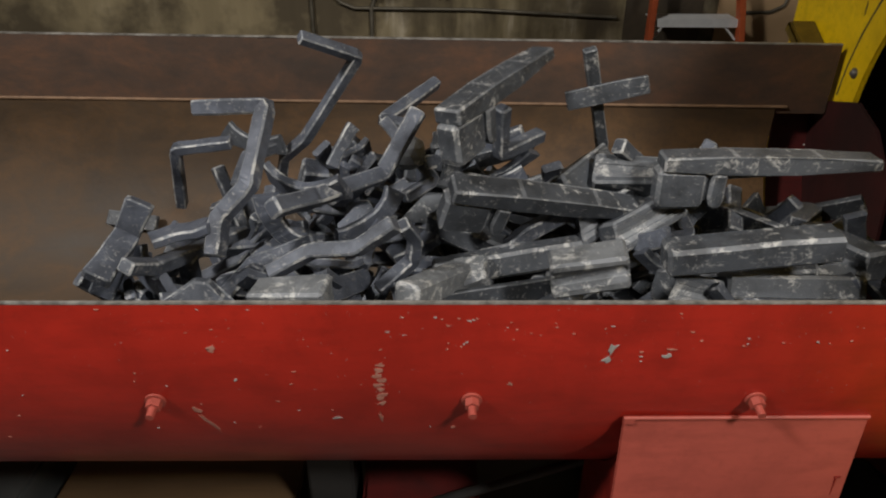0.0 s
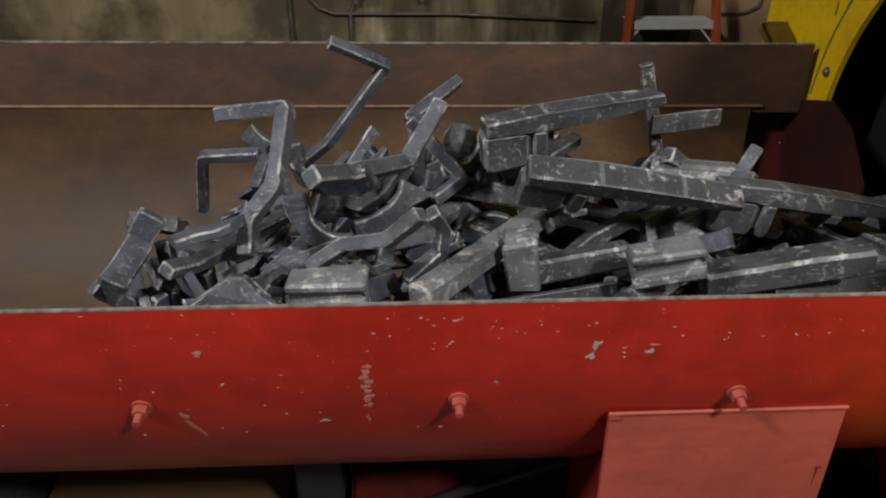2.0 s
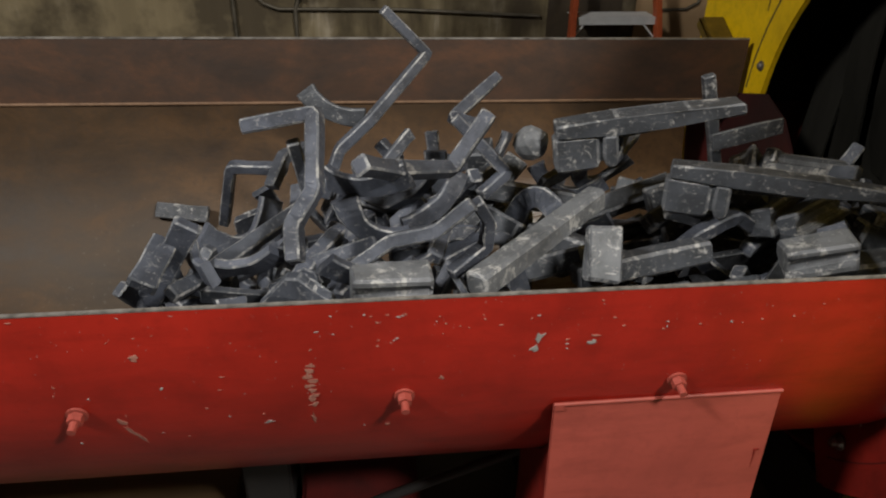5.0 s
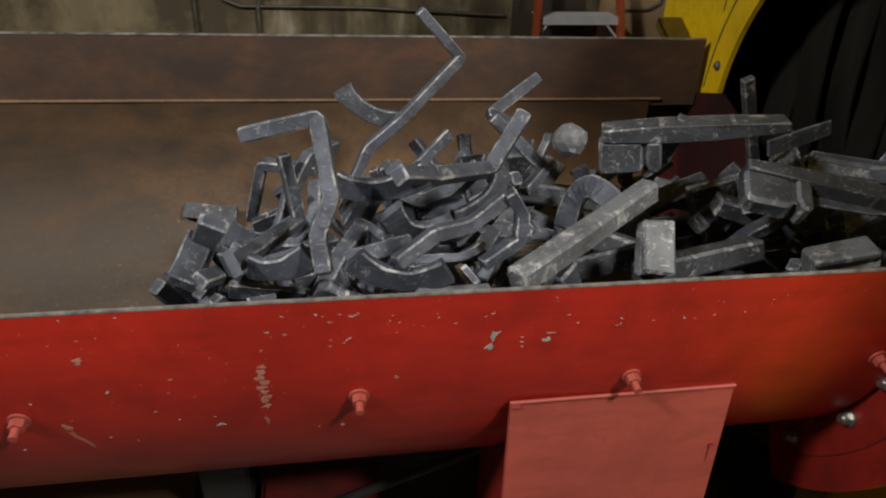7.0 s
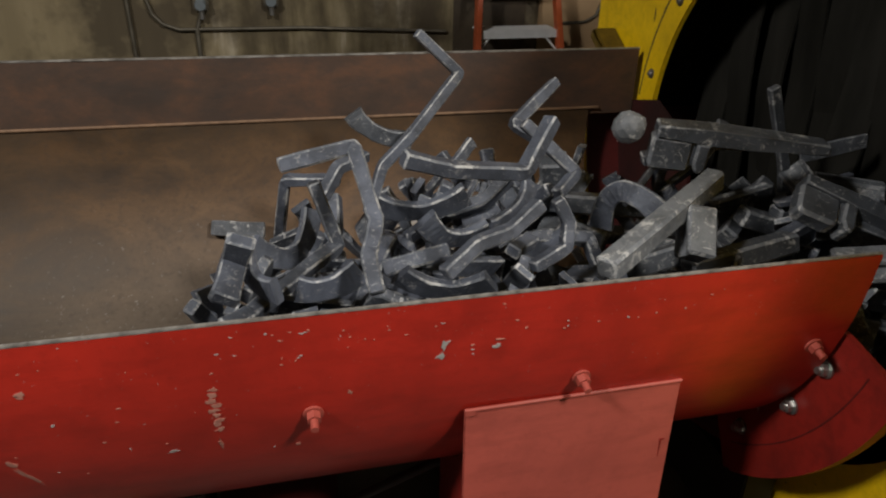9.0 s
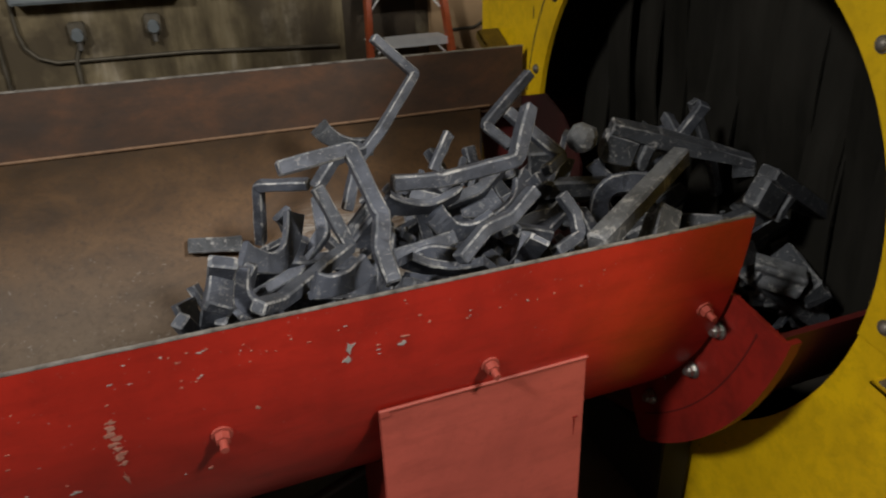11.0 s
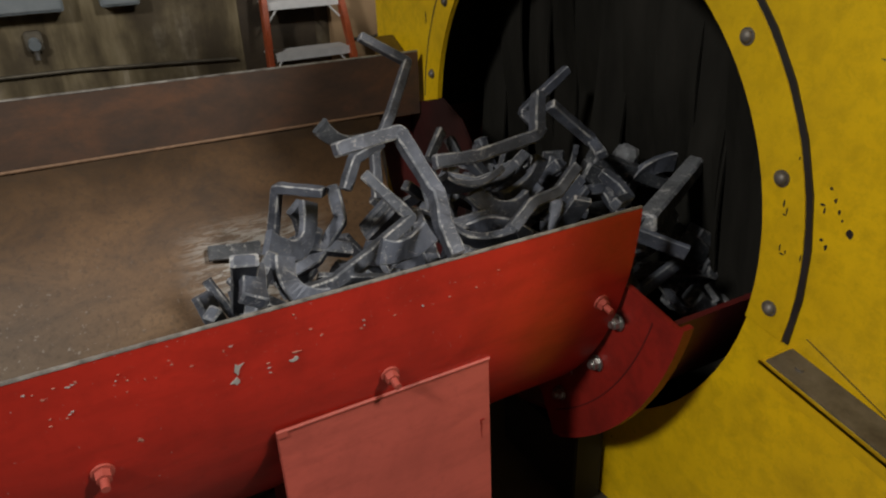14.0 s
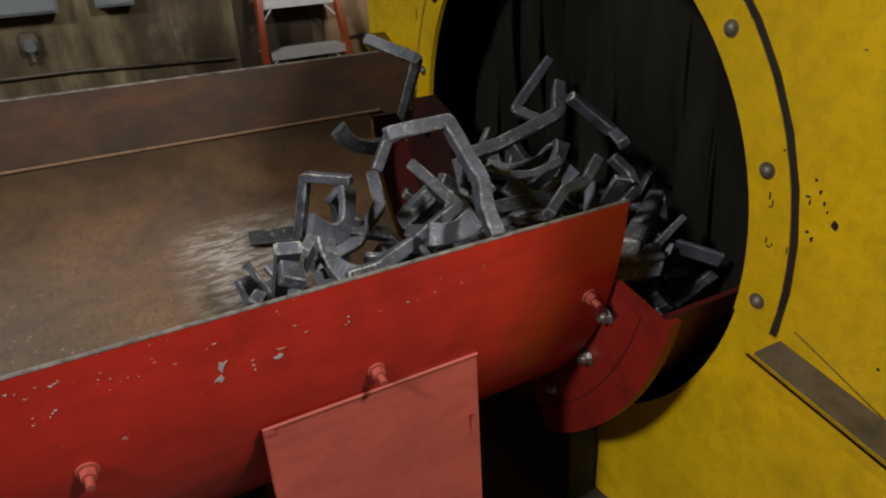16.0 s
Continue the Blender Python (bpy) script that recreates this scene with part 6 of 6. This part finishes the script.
    walk(CAST_PM, [(0, pose(-0.775, 0.114, 1.009, -13, 3, 5)), (1.5, pose(-0.74, 0.114, 1.009, -13, 3, 5)), (3.5, pose(-0.67, 0.114, 1.009, -13, 3, 5)), (7, pose(-0.455, 0.114, 1.009, -13, 3, 5)), (8, pose(-0.39, 0.114, 1.009, -13, 3, 5)), (10.5, pose(-0.205, 0.114, 1.009, -13, 3, 5)), (11, pose(-0.171, 0.114, 1.004, -13, 3, 4)), (11.5, pose(-0.135, 0.114, 1, -13, 3, 3)), (12, pose(-0.099, 0.114, 0.995, -14, 3, 3)), (12.5, pose(-0.062, 0.114, 0.992, -16, 2, 3)), (13, pose(-0.02, 0.115, 0.99, -18, 2, 2)), (13.5, pose(0.021, 0.115, 0.988, -19, 2, 1)), (14, pose(0.063, 0.115, 0.988, -20, 2, 1)), (14.5, pose(0.085, 0.115, 0.994, -18, 1, 0)), (15, pose(0.098, 0.115, 0.993, -19, 1, -0)), (15.5, pose(0.115, 0.115, 0.991, -19, -0, 1)), (16, pose(0.151, 0.116, 0.99, -20, -1, 1))])
    walk(CAST_PH, [(0, pose(-0.736, 0.153, 0.962, 4, -37, -25)), (3.5, pose(-0.604, 0.157, 0.989, 11, -34, -40)), (7, pose(-0.418, 0.161, 1.007, 7, -38, -48)), (8, pose(-0.352, 0.159, 1.011, 5, -35, -46)), (10.5, pose(-0.159, 0.138, 0.967, -0, -13, -23)), (11, pose(-0.120, 0.137, 0.966, -1, -12, -20)), (11.5, pose(-0.077, 0.137, 0.962, -2, -9, -14)), (12, pose(-0.039, 0.138, 0.960, -2, -5, -7)), (12.5, pose(0.001, 0.138, 0.958, -4, -1, 1)), (13, pose(0.049, 0.138, 0.956, -5, 3, 9)), (13.5, pose(0.097, 0.137, 0.954, -7, 7, 16)), (14, pose(0.147, 0.136, 0.954, -9, 11, 23)), (14.5, pose(0.169, 0.136, 0.957, -11, 13, 28)), (15, pose(0.185, 0.134, 0.958, -13, 14, 29)), (15.5, pose(0.205, 0.133, 0.961, -15, 13, 28)), (16, pose(0.250, 0.132, 0.961, -16, 12, 27))])
    walk(CAST_PK, [(0, pose(-0.487, 0.051, 0.973, -0, -6, -10)), (0.5, pose(-0.474, 0.051, 0.973, -0, -5, -9)), (1, pose(-0.446, 0.051, 0.978, -0, -4, -7)), (1.5, pose(-0.439, 0.051, 0.993, -0, -3, -6)), (2, pose(-0.408, 0.051, 0.994, -0, -2, -4)), (2.5, pose(-0.389, 0.051, 0.997, -0, -1, -3)), (3, pose(-0.371, 0.051, 1.000, -0, -1, -2)), (3.5, pose(-0.344, 0.051, 0.999, -0, -0, -1)), (4, pose(-0.307, 0.051, 1.002, -0, 0, -1)), (7, pose(-0.054, 0.051, 0.938, -0, 7, 7)), (16, pose(0.883, 0.085, 0.801, 0, 8, -7))])
    walk(CAST_AL, [(0, pose(-0.619, 0.424, 1.042, -4, 22, 51)), (3.5, pose(-0.487, 0.429, 1.046, -4, 22, 46)), (7, pose(-0.274, 0.427, 1.036, 4, 17, 36)), (8, pose(-0.199, 0.427, 1.038, 5, 15, 32)), (11, pose(0.099, 0.428, 1.061, 14, 17, 15)), (12.5, pose(0.259, 0.426, 1.067, 11, 15, 6)), (14.5, pose(0.413, 0.420, 1.035, 0, 0, 0)), (16, pose(0.483, 0.406, 1.059, -2, -1, -16))])
    walk(CAST_CA, [(0, pose(-0.447, 0.246, 0.929, 59, -5, 31)), (3.5, pose(-0.31, 0.238, 0.922, 57, -10, 23)), (7, pose(-0.042, 0.229, 0.932, 50, -20, 14)), (8, pose(0.035, 0.236, 0.93, 41, -25, 8)), (10.5, pose(0.185, 0.227, 0.903, -2, 0, 10)), (11, pose(0.239, 0.226, 0.904, -3, 1, 9)), (11.5, pose(0.293, 0.222, 0.907, -2, 1, 7)), (12, pose(0.349, 0.218, 0.911, -2, 0, 5)), (12.5, pose(0.405, 0.214, 0.911, -1, -0, 3)), (13, pose(0.464, 0.212, 0.914, 0, -1, 1)), (13.5, pose(0.522, 0.211, 0.914, 1, -1, 0)), (14, pose(0.585, 0.210, 0.911, 2, -2, -0)), (14.5, pose(0.608, 0.210, 0.899, 2, -3, -0)), (15, pose(0.628, 0.212, 0.895, 3, -3, 0)), (15.5, pose(0.654, 0.213, 0.894, 4, -4, 1)), (16, pose(0.719, 0.213, 0.885, 4, -5, 2))])
    walk(CAST_CB, [(0, pose(-0.395, 0.290, 0.928, 29, -38, 87)), (3.5, pose(-0.248, 0.290, 0.931, 27, -38, 83)), (7, pose(0.045, 0.290, 0.922, 23, -19, 70)), (8, pose(0.122, 0.290, 0.928, 22, -20, 66)), (11, pose(0.473, 0.291, 0.896, 5, 2, 16)), (12.5, pose(0.658, 0.290, 0.894, 0, 0, 0)), (14.5, pose(0.881, 0.290, 0.869, -0, -1, -0)), (16, pose(0.967, 0.290, 0.866, 1, -2, 5))])
    walk(CAST_CC, [(0, pose(-0.179, 0.424, 0.880, 24, 37, 19)), (3.5, pose(-0.021, 0.429, 0.894, 9, 43, -12)), (7, pose(0.275, 0.366, 0.944, -28, 17, -57)), (8, pose(0.372, 0.370, 0.947, -22, 20, -55)), (11, pose(0.742, 0.363, 0.902, -4, 3, -12)), (12.5, pose(0.957, 0.367, 0.891, 0, 0, 0)), (14.5, pose(1.197, 0.366, 0.855, 7, -8, 7)), (16, pose(1.282, 0.383, 0.834, 12, -1, -3))])
    for ob, x0, y0, z0, turn, spin, sink in LOOSE:
        rows = []
        co = np.array([v.co for v in ob.data.vertices])
        for k, t in enumerate(TIMES):
            x = carried_x(x0, k)
            z = z0 + sink * t / 16 - max(0.0, min(x, 1.5) - 0.92) * 0.7
            m = pose(min(x, 1.5), y0, max(z, 0.45), *(turn[i] + spin[i] * (x - x0) for i in range(3)))
            for _ in range(4):
                w = co @ np.array(m.to_3x3()).T + np.array(m.translation)
                dy, dz = w[:, 1] - CY, np.minimum(w[:, 2] - CZ, 0)
                r = np.where(w[:, 2] < 1.03, np.hypot(dy, dz), 0)
                i = int(r.argmax())
                over = r[i] - (CR - 0.012)
                if over <= 0:
                    break
                m.translation.y -= dy[i] / r[i] * over * 1.1
                m.translation.z -= dz[i] / r[i] * over * 1.1
            rows.append((t, m))
        walk(ob, rows)


motions()
